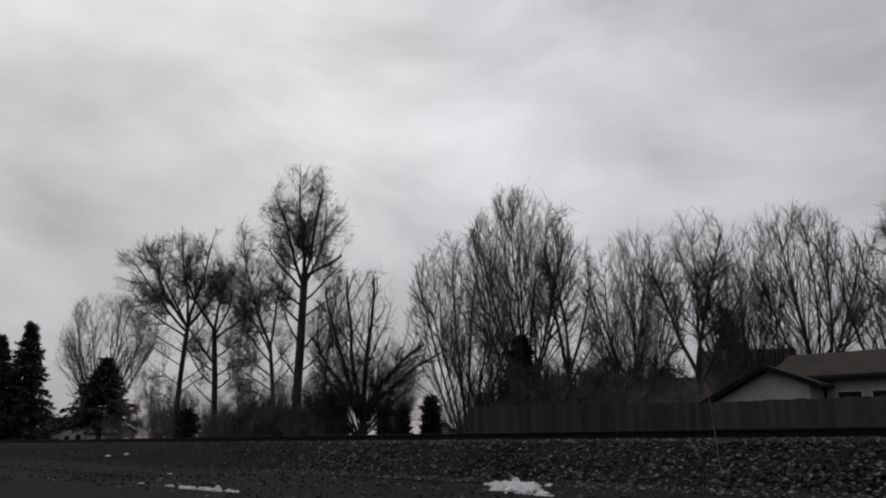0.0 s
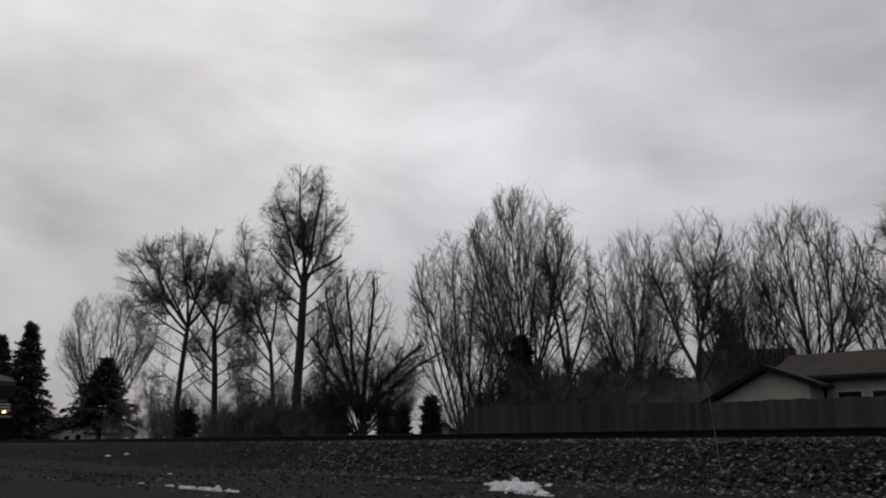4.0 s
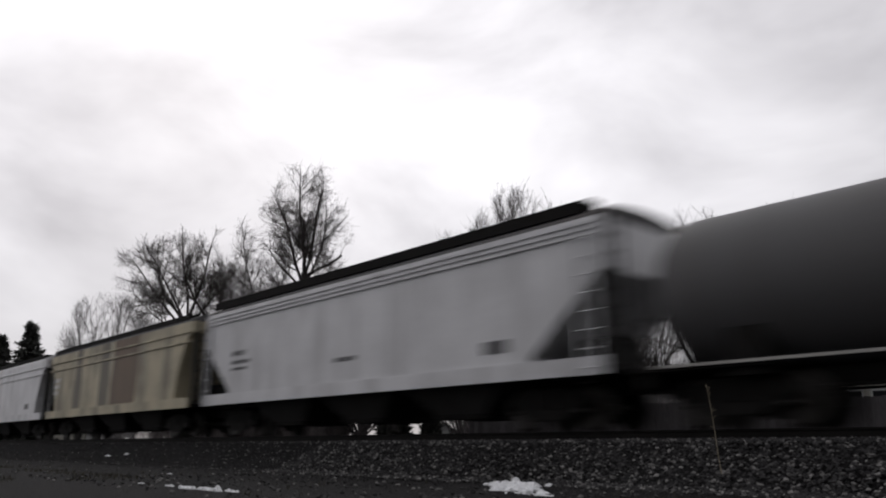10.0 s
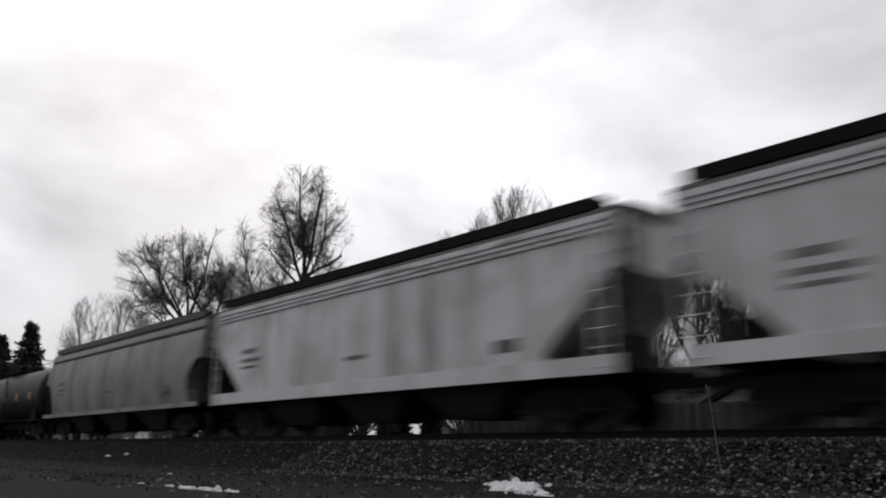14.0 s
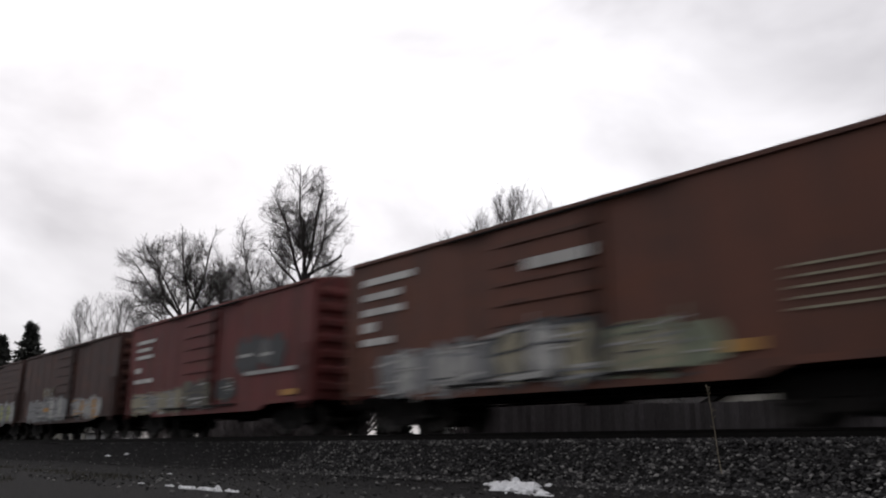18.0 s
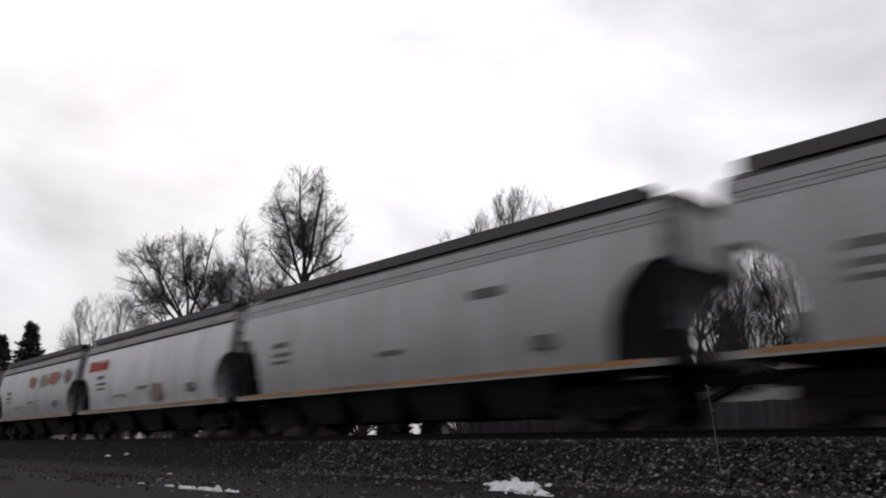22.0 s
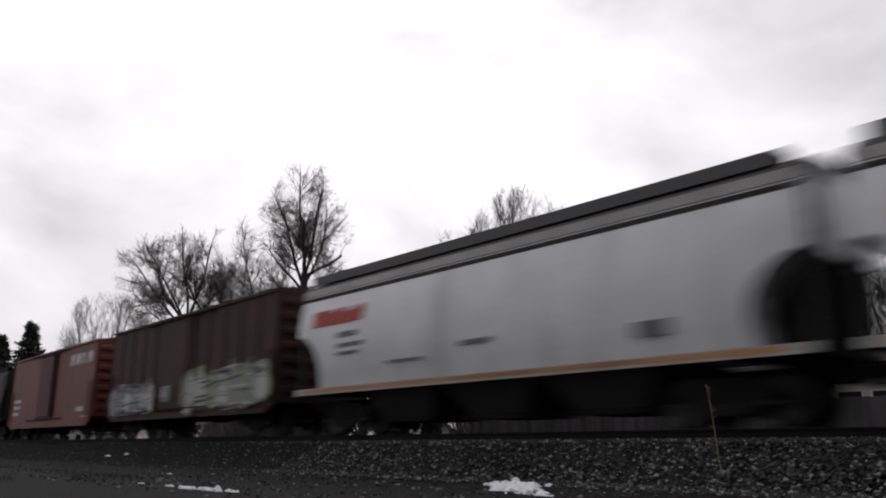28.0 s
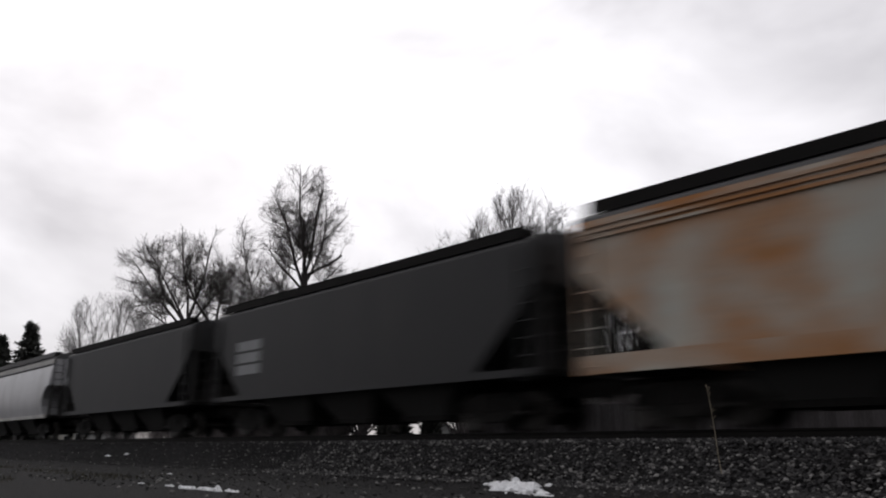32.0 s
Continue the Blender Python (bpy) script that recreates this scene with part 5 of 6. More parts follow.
def tank_car(L, label, shell, zc, r, marks=False, band=False, rail=None):
    car = thing("tank_car", label, "tank car", "tank cars")
    h = L / 2
    k = 0.55
    prof = [(-h, 0.02)] + [(-h + k * (1 - math.cos(a)), r * math.sin(a) ** 0.8) for a in (0.25, 0.5, 0.8, 1.1, 1.35)] + [(-h + k, r)]
    body = prof + [(x, r) for x in np.linspace(-h + k + 0.3, h - k - 0.3, 6)] + [(-a, b) for a, b in prof[::-1]]
    bm = bmesh.new()
    lathe_x(bm, body, zc, 40)
    part("shell", bm, shell, car, smooth=True)
    for x in (-h + 2.2, -h / 3, h / 3, h - 2.2):
        bm = bmesh.new()
        lathe_x(bm, [(x - 0.05, r * 0.98), (x - 0.05, r + 0.012), (x + 0.05, r + 0.012), (x + 0.05, r * 0.98)], zc, 40)
        part("shell_band", bm, shell, car)
    # dome, valves, platform
    zt = zc + r
    bm = bmesh.new()
    rod(bm, (0, 0, zt - 0.15), (0, 0, zt + 0.2), 0.42, 16)
    rod(bm, (0, 0, zt + 0.2), (0, 0, zt + 0.28), 0.46, 16)
    part("manway", bm, shell, car)
    bm = bmesh.new()
    rod(bm, (0.9, 0, zt - 0.1), (0.9, 0, zt + 0.3), 0.2, 12)
    part("valve_housing", bm, M["under"], car)
    ra, rb = rail or (-0.7, 0.9)
    for y in (-1.0, 0.5):
        quick("top_platform", M["under"], car, [(ra, rb, y, y + 0.5, zt - 0.02, zt + 0.03)])
    if rail:
        bm = bmesh.new()
        for y in (-1.0, 1.0):
            for x in (ra, (ra + rb) / 2, rb):
                rod(bm, (x, y, zt), (x, y, zt + 0.76), 0.022, 5)
            for z in (0.4, 0.76):
                rod(bm, (ra, y, zt + z), (rb, y, zt + z), 0.022, 5)
        for x in (ra, rb):
            rod(bm, (x, -1.0, zt + 0.76), (x, 1.0, zt + 0.76), 0.022, 5)
        part("railing", bm, M["under"], car)
    ladder(car, 0.6, -r - 0.1, 1.0, zt, "x", M["under"])
    for sgn in (-1, 1):
        x = sgn * (h - 1.85)
        bm = bmesh.new()
        along_x(bm, [(-1.3, 0.95), (1.3, 0.95), (1.2, zc - r * 0.45), (0.6, zc - r * 0.9), (-0.6, zc - r * 0.9), (-1.2, zc - r * 0.45)], x - 0.3, x + 0.3)
        part("saddle", bm, M["under"], car)
        a, b = sorted((sgn * (h - 2.4), sgn * (h + 0.15)))
        quick("end_platform", M["under"], car, [(a, b, -1.45, 1.45, 0.98, 1.08)])
        quick("stub_sill", M["under"], car, [(a, b, -0.32, 0.32, 0.66, 0.979)], bevel=0.02)
        c0, c1 = sorted((sgn * (h - 0.05), sgn * (h + 0.14)))
        quick("end_sill", M["under"], car, [(c0, c1, -1.42, 1.42, 0.7, 0.979)], bevel=0.02)
        quick("bolster", M["under"], car, [(x - 0.35, x + 0.35, -1.35, 1.35, 0.84, 0.978)])
        bm = bmesh.new()
        for y in (-1.35, 1.35):
            rod(bm, (sgn * (h + 0.1), y, 1.05), (sgn * (h + 0.1), y, 2.0), 0.02, 5)
        rod(bm, (sgn * (h + 0.1), -1.35, 2.0), (sgn * (h + 0.1), 1.35, 2.0), 0.02, 5)
        part("end_rail", bm, M["under"], car)
    quick("running_strip", M["steelband"] if band else M["under"], car, [(-h + 0.3, h - 0.3, -1.5, -1.46, 1.03, 1.08)], "thin pale strip along the side" if band else "")
    if marks:
        # placards curve with the shell: short segments of a ring

        def patch(x0, x1, z0, z1, m, name, label=""):
            bm = bmesh.new()
            q = []
            for i in range(5):
                z = z0 + (z1 - z0) * i / 4
                y = -math.sqrt(max(0.01, (r + 0.012) ** 2 - (z - zc) ** 2))
                q.append((bm.verts.new((x0, y, z)), bm.verts.new((x1, y, z))))
            for a, b in zip(q, q[1:]):
                bm.faces.new((a[0], a[1], b[1], b[0]))
            part(name, bm, m, car, label)

        for x in marks:
            s = 0.42
            patch(x - s / 2, x + s / 2, 2.16, 2.56, M["yellow"], "placard", "amber-yellow square placard")
        patch(-h + 0.6, -h + 2.3, 2.38, 2.55, M["white_mark"], "lettering_bar")
        patch(-h + 0.6, -h + 2.1, 2.05, 2.18, M["white_mark"], "lettering_bar")
    gear(car, L - 0.3, inset=1.35)
    return car


def boxcar(L, label, body, style, top=4.46, sill=0.86, door=(-1.3, 1.3), end_mat=None, group="boxcars"):
    car = thing("boxcar", label, "boxcar", group)
    h, w = L / 2, 1.5
    ze = top - 0.1
    bm = bmesh.new()
    box(bm, -h + 0.06, h - 0.06, -w, w, 1.05, ze)
    part("body", bm, body, car)
    bm = bmesh.new()
    along_x(bm, [(-w - 0.06, ze + 0.002), (-w - 0.06, ze + 0.09), (-w * 0.5, top + 0.12), (0, top + 0.2), (w * 0.5, top + 0.12), (w + 0.06, ze + 0.09), (w + 0.06, ze + 0.002)], -h, h)
    roof = part("roof", bm, body, car)
    for i in range(11):
        x = -h + (i + 0.5) * L / 11
        bm = bmesh.new()
        along_x(bm, [(-w - 0.07, ze + 0.09), (-w - 0.07, ze + 0.115), (-w * 0.5, top + 0.15), (0, top + 0.23), (w * 0.5, top + 0.15), (w + 0.07, ze + 0.115), (w + 0.07, ze + 0.09)], x - 0.04, x + 0.04)
        part("roof_seam", bm, roof.data.materials[0], roof)
    # side sill, deeper in the middle
    for y in (-w - 0.02, w + 0.02):
        bm = bmesh.new()
        cut = (0.25, 0.5) if style in ("fresh", "posts") else (2.5, 3.0)
        along_y(bm, [(-h, 1.06), (h, 1.06), (h, sill + 0.1), (h - cut[0], sill + 0.07), (h - cut[1], sill - 0.1), (-h + cut[1], sill - 0.1), (-h + cut[0], sill + 0.07), (-h, sill + 0.1)], y - 0.03, y + 0.03)
        part("side_sill", bm, body, car)
    # doors on both sides
    for s in (-1, 1):
        y0, y1 = sorted((s * (w + 0.002), s * (w + 0.07)))
        # fresh style: darker door colour paints shade into the gaps between ribs
        dr = quick("door", M["box_dark"] if style == "fresh" else body, car, [(door[0], door[1], y0, y1, 1.02, ze - 0.06)], bevel=0.01)
        nrib = {"fresh": 22, "red": 7, "ribbed": 8}.get(style, 5)
        if style not in ("smooth", "posts"):
            for i in range(nrib):
                z = 1.15 + (ze - 1.35) * (i + 0.5) / nrib
                t = 0.048 if style == "fresh" else 0.05
                ya, yb = sorted((s * (w + 0.07), s * (w + 0.115)))
                quick("door_rib", body, dr, [(door[0] + 0.06, door[1] - 0.06, ya, yb, z - t, z + t)], bevel=0.012)
        ya, yb = sorted((s * (w + 0.07), s * (w + 0.12)))
        quick("door_rail", M["under"], car, [(door[0] - 1.6, door[1] + 1.6, ya - 0.02, yb, 0.98, 1.03)])
        quick("door_rail", M["under"], car, [(door[0] - 1.6, door[1] + 1.6, ya - 0.02, yb, ze - 0.05, ze - 0.01)])
        bm = bmesh.new()
        for k in (0.12, 0.3):
            rod(bm, (door[1] - k, s * (w + 0.14), 1.1), (door[1] - k, s * (w + 0.14), ze - 0.1), 0.02, 5)
        part("door_bar", bm, M["under"], dr)
    # side posts or ribs
    y = -w
    if style in ("posts", "smooth", "red"):
        for i in range(1, 12):
            x = -h + i * L / 12
            if door[0] - 0.2 < x < door[1] + 0.2:
                continue
            quick("side_post", body, car, [(x - 0.05, x + 0.05, y - (0.035 if style == "posts" else 0.012), y, 1.07, ze - 0.02)])
    if style == "ribbed":
        for x0, x1 in ((-h + 0.12, door[0] - 0.05), (door[1] + 0.05, h - 0.12)):
            for i in range(9):
                z = 1.35 + (ze - 1.65) * i / 8
                quick("side_rib", body, car, [(x0, x1, y - 0.03, y, z - 0.06, z + 0.06)], bevel=0.014)
    # corrugated ends
    em = end_mat or body
    for s in (-1, 1):
        x0, x1 = sorted((s * (h - 0.06), s * h))
        end = quick("end_wall", em, car, [(x0, x1, -w - 0.01, w + 0.01, 1.0, ze)])
        for i in range(7):
            z = 1.35 + i * (ze - 1.65) / 6
            bm = bmesh.new()
            along_y(bm, [(s * h, z - 0.15), (s * (h + 0.09), z - 0.07), (s * (h + 0.09), z + 0.07), (s * h, z + 0.15)], -w + 0.15, w - 0.15)
            part("end_rib", bm, em, end)
        ladder(car, s * (h - 0.32), -w - 0.06, 0.75, 2.6, "x", body)
        ladder(car, s * (h + 0.12), -w + 0.35, 0.95, 2.6, "y", em, "end_ladder")
        quick("corner_post", body, car, [(x0 - 0.04, x1 + 0.003, -w - 0.02, -w + 0.05, 0.95, ze)])
    bm = bmesh.new()
    rod(bm, (-h - 0.12, 0.5, 2.2), (-h - 0.18, 0.5, 2.2), 0.28, 14)
    part("brake_wheel", bm, M["under"], car)
    for x in (-h * 0.45, -h * 0.15, h * 0.15, h * 0.45):
        quick("crossbearer", M["under"], car, [(x - 0.08, x + 0.08, -1.45, 1.45, 0.72, 1.04)])
    gear(car, L)
    return car


# ---------------------------------------------------------------- locomotives


def locomotive(label, lead):
    car = thing("locomotive", label, "locomotive", "locomotives")
    blk, wht = M["black"], M["loco_white"]
    add_truck(car, 6.6, (-1.85, 0, 1.85), True)
    add_truck(car, -6.6, (-1.85, 0, 1.85), True)
    # underframe, fuel tank
    quick("underframe", M["under"], car, [(-10.5, 8.9, -1.35, 1.35, 1.18, 1.6), (8.9, 10.2, -0.55, 0.55, 0.9, 1.6)])
    quick("deck", blk, car, [(-11.2, 9.2 if lead else 8.8, -1.53, 1.53, 1.56, 1.72)])
    for s in (-1, 1):
        y0, y1 = sorted((s * 1.53, s * 1.55))
        quick("sill_stripe", wht, car, [(-11.2, 8.9 if lead else 8.78, y0, y1, 1.6, 1.71)], "white stripe along the deck edge")
    bm = bmesh.new()
    along_x(bm, [(-1.42, 1.12), (-1.5, 0.9), (-1.5, 0.42), (-1.1, 0.18), (1.1, 0.18), (1.5, 0.42), (1.5, 0.9), (1.42, 1.12)], -4.0, 3.3)
    part("fuel_tank", bm, M["under"], car, bevel=0.03)
    bm = bmesh.new()
    for y in (-1.32, 1.32):
        rod(bm, (-3.7, y, 1.32), (2.9, y, 1.32), 0.17, 12)
    part("air_reservoir", bm, M["under"], car)
    # hood
    back = 0.0 if lead else -0.7
    quick("hood", blk, car, [(-11.15, 5.4, -0.98, 0.98, 1.72, 4.16)], bevel=0.05)
    quick("rear_hood_top", blk, car, [(-11.1, -3.6 + back, -0.92, 0.92, 4.16, 4.6)], bevel=0.06)
    quick("engine_hood_top", blk, car, [(-3.62 + back, 0.22, -0.88, 0.88, 4.15, 4.47)], bevel=0.05)
    quick("equipment_box", blk, car, [(0.2, 5.4, -1.12, 1.12, 3.05, 4.5)], bevel=0.05)
    for s in (-1, 1):
        # flared radiator with dark grille
        bm = bmesh.new()
        along_x(bm, [(s * 0.95, 3.3), (s * 1.5, 4.05), (s * 1.5, 4.46), (s * 0.9, 4.7)], -9.4, -3.8 + back)
        part("radiator_flare", bm, blk, car)
        bm = bmesh.new()
        along_x(bm, [(s * 1.01, 3.345), (s * 1.51, 4.005), (s * 1.545, 3.99), (s * 1.05, 3.3)], -9.0, -4.0 + back)
        part("radiator_grille", bm, M["grille"], car, "black radiator intake grille")
        y0, y1 = sorted((s * 1.12, s * 1.14))
        quick("vent_screen", M["grille"], car, [(0.75, 2.55, y0, y1, 3.75, 4.38)], "dark vent screen")
        y0, y1 = sorted((s * 0.98, s * 1.0))
        for i in range(14):
            x = -10.1 + 0.72 * i
            quick("hood_door", blk, car, [(x, x + 0.66, y0, y1 + (0.004 if i % 2 else 0), 1.85, 2.95)])
        quick("blower_duct", blk, car, [(2.6, 5.3, *sorted((s * 0.98, s * 1.1)), 1.8, 3.05)], bevel=0.02)
        quick("dark_doorway", M["grille"], car, [(3.9, 4.35, *sorted((s * 1.1, s * 1.115)), 1.9, 3.0)])
    for i in range(5):
        bm = bmesh.new()
        z = 2.15 + 0.24 * i
        box(bm, -11.21, -10.6, -1.006, 1.006, z, z + 0.11)
        part("rear_stripe", bm, wht, car, "white band on the rear of the hood")
    quick("rear_doorway", M["grille"], car, [(-10.55, -9.9, -1.012, -1.004, 2.3, 3.5)], "dark recess in the hood side")
    # roof fans and exhaust
    for x in (-8.3, -6.6, -4.9):
        bm = bmesh.new()
        rod(bm, (x, 0, 4.55), (x, 0, 4.68), 0.7, 20)
        part("radiator_fan", bm, blk, car)
    bm = bmesh.new()
    rod(bm, (-1.8, 0, 4.1), (-1.8, 0, 4.5), 0.3, 10)
    box(bm, -2.3, -1.3, -0.45, 0.45, 4.1, 4.32)
    part("exhaust_stack", bm, blk, car)
    # cab: a raked front with the windshield, over a broad nose
    bm = bmesh.new()
    if lead:
        along_y(bm, [(5.4, 1.72), (8.3, 1.72), (9.06, 2.95), (8.88, 3.9), (8.58, 4.2), (5.4, 4.2)], -1.5, 1.5)
        cab = part("cab", bm, blk, car, bevel=0.04)
    else:
        along_y(bm, [(5.4, 1.72), (8.3, 1.72), (8.95, 2.95), (8.88, 3.25), (5.4, 3.25)], -1.5, 1.5)
        cab = part("cab", bm, blk, car, bevel=0.03)
        quick("cab_rear_wall", blk, cab, [(5.4, 5.5, -1.48, 1.48, 3.25, 4.2)])
        for s in (-1, 1):
            for x0, x1 in ((5.41, 5.62), (6.3, 6.62), (7.45, 7.7), (8.3, 8.56)):
                quick("window_post", blk, cab, [(x0, x1, *sorted((s * 1.42, s * 1.5)), 3.25, 4.2)])
            quick("window_header", blk, cab, [(5.42, 8.55, *sorted((s * 1.43, s * 1.49)), 4.02, 4.2)])
        quick("windshield_post", blk, cab, [(8.5, 8.68, -0.09, 0.09, 3.2, 4.2)])
    bm = bmesh.new()
    along_x(bm, [(-1.56, 4.2), (-1.56, 4.26), (-1.2, 4.5), (-0.6, 4.62), (0.6, 4.62), (1.2, 4.5), (1.56, 4.26), (1.56, 4.2)], 5.3, 8.56)
    part("cab_roof", bm, M["loco_grey"], car, "grey cab roof")
    for y0, y1 in ((-1.35, -0.1), (0.1, 1.35)):
        bm = bmesh.new()
        along_y(bm, [(a + (0.13 if lead else 0.0), b) for a, b in ((8.955, 3.02), (8.97, 3.02), (8.79 if lead else 8.755, 3.88), (8.775 if lead else 8.74, 3.88))], y0, y1)
        part("windshield", bm, M["glass"] if lead else M["mirror_pane"], cab, "dark cab windshield" if lead else "cab windshield reflecting the sky")
    for s in (-1, 1):
        y0, y1 = sorted((s * 1.505, s * 1.512))
        for x0, x1 in ((5.62, 6.3), (6.62, 7.45)) if not lead else ((5.8, 6.6), (6.9, 7.9)):
            quick("cab_window", M["glass"] if lead else M["mirror_pane"], cab, [(x0, x1, y0, y1, 3.3, 4.0)], "cab side window")
        if s < 0:
            bars(car, wht, 6.0, 2.72, 1.5, 0.3, -1.505, 3, "number_bar")
            plate(car, "small_label", M["loco_grey"], 5.8, 6.2, 3.12, 3.18, -1.505)
            plate(car, "small_label", M["loco_grey"], 6.5, 7.4, 3.14, 3.17, -1.505)
            if not lead:
                plate(car, "lettering_panel", M["white_mark"], 3.6, 4.35, 3.7, 3.9, -1.125, "pale panel")
        bm = bmesh.new()
        box(bm, 7.75, 7.85, *sorted((s * 1.51, s * 1.8)), 3.45, 3.95)
        part("cab_mirror", bm, blk, cab)
    # nose with white bands that wrap round it
    bm = bmesh.new()
    ring0 = [(8.2, -1.4), (8.75, -1.4), (9.2, -1.0), (9.2, 1.0), (8.75, 1.4), (8.2, 1.4)]
    ring1 = [(8.2, -1.3), (8.8, -1.3), (9.12, -0.95), (9.12, 0.95), (8.8, 1.3), (8.2, 1.3)]
    va = [bm.verts.new((x, y, 1.72)) for x, y in ring0]
    vm = [bm.verts.new((x, y, 2.65)) for x, y in ring0]
    vb = [bm.verts.new((x, y, 2.98)) for x, y in ring1]
    for p, q in ((va, vm), (vm, vb)):
        for i in range(6):
            bm.faces.new((p[i], p[(i + 1) % 6], q[(i + 1) % 6], q[i]))
    bm.faces.new(va[::-1])
    bm.faces.new(vb)
    nose = part("nose", bm, blk, car)
    for i in range(4):
        z = 2.08 + i * 0.205
        k = 0.0 if z < 2.6 else 0.04
        x0 = 8.02 - 0.08 * i
        pts = [(x0, -1.508), (8.28, -1.508), (8.3, -1.41), (8.76 - k, -1.41 + k), (9.21 - k, -1.005 + k), (9.21 - k, 1.005 - k), (8.76 - k, 1.41 - k), (8.3, 1.41), (8.28, 1.508), (x0, 1.508)]
        bm = bmesh.new()
        prev = None
        for x, y in pts:
            pair = (bm.verts.new((x, y, z)), bm.verts.new((x, y, z + 0.11)))
            if prev:
                bm.faces.new((prev[0], pair[0], pair[1], prev[1]))
            prev = pair
        part("nose_stripe", bm, wht, nose, "white band round the nose")
    bm = bmesh.new()
    rod(bm, (9.212, 0, 2.45), (9.222, 0, 2.45), 0.3, 16)
    part("nose_emblem", bm, M["loco_grey"], nose, "pale emblem shape")
    # headlights over the windshield, ditch lights on the front platform
    bm = bmesh.new()
    box(bm, 8.2, 8.58, -0.28, 0.28, 4.36, 4.64)
    hl = part("headlight_housing", bm, M["loco_grey"], car)
    for y in (-0.15, 0.15):
        bm = bmesh.new()
        rod(bm, (8.57, y, 4.52), (8.61, y, 4.52), 0.095, 12)
        part("headlight", bm, M["bulb"] if lead else M["lamp_off"], hl, "lit warm headlight" if lead else "")
    for y in (-0.7, 0.7) if lead else (-0.9, 0.9):
        bm = bmesh.new()
        zz = 1.98 if lead else 1.69
        xx = 10.1 if lead else 9.05
        box(bm, xx - 0.18, xx, y - 0.12, y + 0.12, zz - 0.12, zz + (0.12 if lead else 0.1))
        dl = part("ditch_light_housing", bm, blk, car)
        bm = bmesh.new()
        rod(bm, (xx, y, zz), (xx + 0.05, y, zz), 0.1 if y > 0 else (0.055 if lead else 0.065), 12)
        lit = lead or y < 0
        part("ditch_light", bm, (M["amber"] if lead and y > 0 else M["amber_low"]) if lit else M["lamp_off"], dl, "lit amber ditch light" if lit else "")
    # front and rear platforms, pilot plow, steps, couplers
    quick("front_platform", blk, car, [(8.3, 10.2, -1.5, 1.5, 1.62, 1.72) if lead else (8.3, 10.2, -1.5, 1.5, 1.79, 1.87)])
    quick("anticlimber", M["steelband"], car, [(10.05, 10.22, -1.2, 1.2, 1.56, 1.74)], "pale front sill edge", bevel=0.02)
    bm = bmesh.new()
    along_y(bm, [(9.75, 0.2), (10.1, 0.16), (10.0, 0.7), (10.1, 1.6), (9.75, 1.6)], -1.3, 1.3)
    part("pilot", bm, M["under"], car)
    quick("rear_pilot", blk, car, [(-11.2, -10.95, -1.4, 1.4, 0.3, 1.55)])
    for xs in (9.45, -10.6):
        for s in (-1, 1):
            for i in range(4):
                y0, y1 = sorted((s * 1.15, s * 1.52))
                st = quick("step", blk, car, [(xs - 0.32, xs + 0.32, y0, y1, 0.42 + 0.32 * i, 0.47 + 0.32 * i)])
                quick("step_edge", M["loco_grey"], st, [(xs - 0.32, xs + 0.32, *sorted((s * 1.521, s * 1.53)), 0.43 + 0.32 * i, 0.465 + 0.32 * i)])
            for e in (-0.36, 0.33):
                quick("step_side", blk, car, [(xs + e, xs + e + 0.03, *sorted((s * 1.1, s * 1.5)), 0.4, 1.6)])
    for sgn in (-1, 1):
        bm = bmesh.new()
        box(bm, *sorted((sgn * 10.3, sgn * 11.2)), -0.1, 0.1, 0.75, 0.98)
        box(bm, *sorted((sgn * 11.0, sgn * 11.28)), -0.18, 0.18, 0.65, 1.05)
        part("coupler", bm, M["under"], car)
    # handrails
    for s in (-1, 1):
        bm = bmesh.new()
        for i in range(12):
            x = -10.4 + i * 1.38
            rod(bm, (x, s * 1.48, 1.7), (x, s * 1.48, 2.75), 0.018, 5)
        rod(bm, (-10.4, s * 1.48, 2.75), (4.8, s * 1.48, 2.75), 0.02, 5)
        part("handrail", bm, blk, car)
        bm = bmesh.new()
        for x, zt in ((9.1, 2.7), (10.35, 2.7)):
            rod(bm, (x, s * 1.45, 0.6), (x, s * 1.45, zt), 0.02, 5)
        rod(bm, (9.1, s * 1.45, 2.7), (10.35, s * 1.45, 2.7), 0.02, 5)
        part("step_handrail", bm, blk, car)
    bm = bmesh.new()
    for i in range(3):
        rod(bm, (4.7, -0.3 + 0.3 * i, 4.55), (5.1, -0.3 + 0.3 * i, 4.6), 0.04, 8, 0.09)
    part("horn", bm, blk, car)
    # side emblem: four slanted bars, a pale shape and two bars, on both sides
    for i in range(4):
        bm = bmesh.new()
        z = 3.02 + i * 0.17
        k = 0.1 * i
        along_y(bm, [(x + back, zz) for x, zz in ((-4.45 + k * 0.2, z), (-2.75 + k, z), (-2.7 + k, z + 0.1), (-4.42 + k * 0.2, z + 0.1))], -1.012, -1.004)
        part("emblem_bar", bm, wht, car, "white slanted bar")
    bm = bmesh.new()
    along_y(bm, [(x + back, zz) for x, zz in ((-2.3, 2.95), (-0.7, 2.9), (-0.35, 3.1), (-0.4, 3.25), (-0.2, 3.4), (-0.15, 3.6), (-1.0, 3.66), (-1.2, 3.54), (-1.75, 3.66), (-2.05, 3.58))], -1.012, -1.004)
    part("emblem", bm, wht, car, "white emblem shape")
    plate(car, "emblem_bar", wht, -2.4 + back, -0.45 + back, 2.62, 2.78, -1.004)
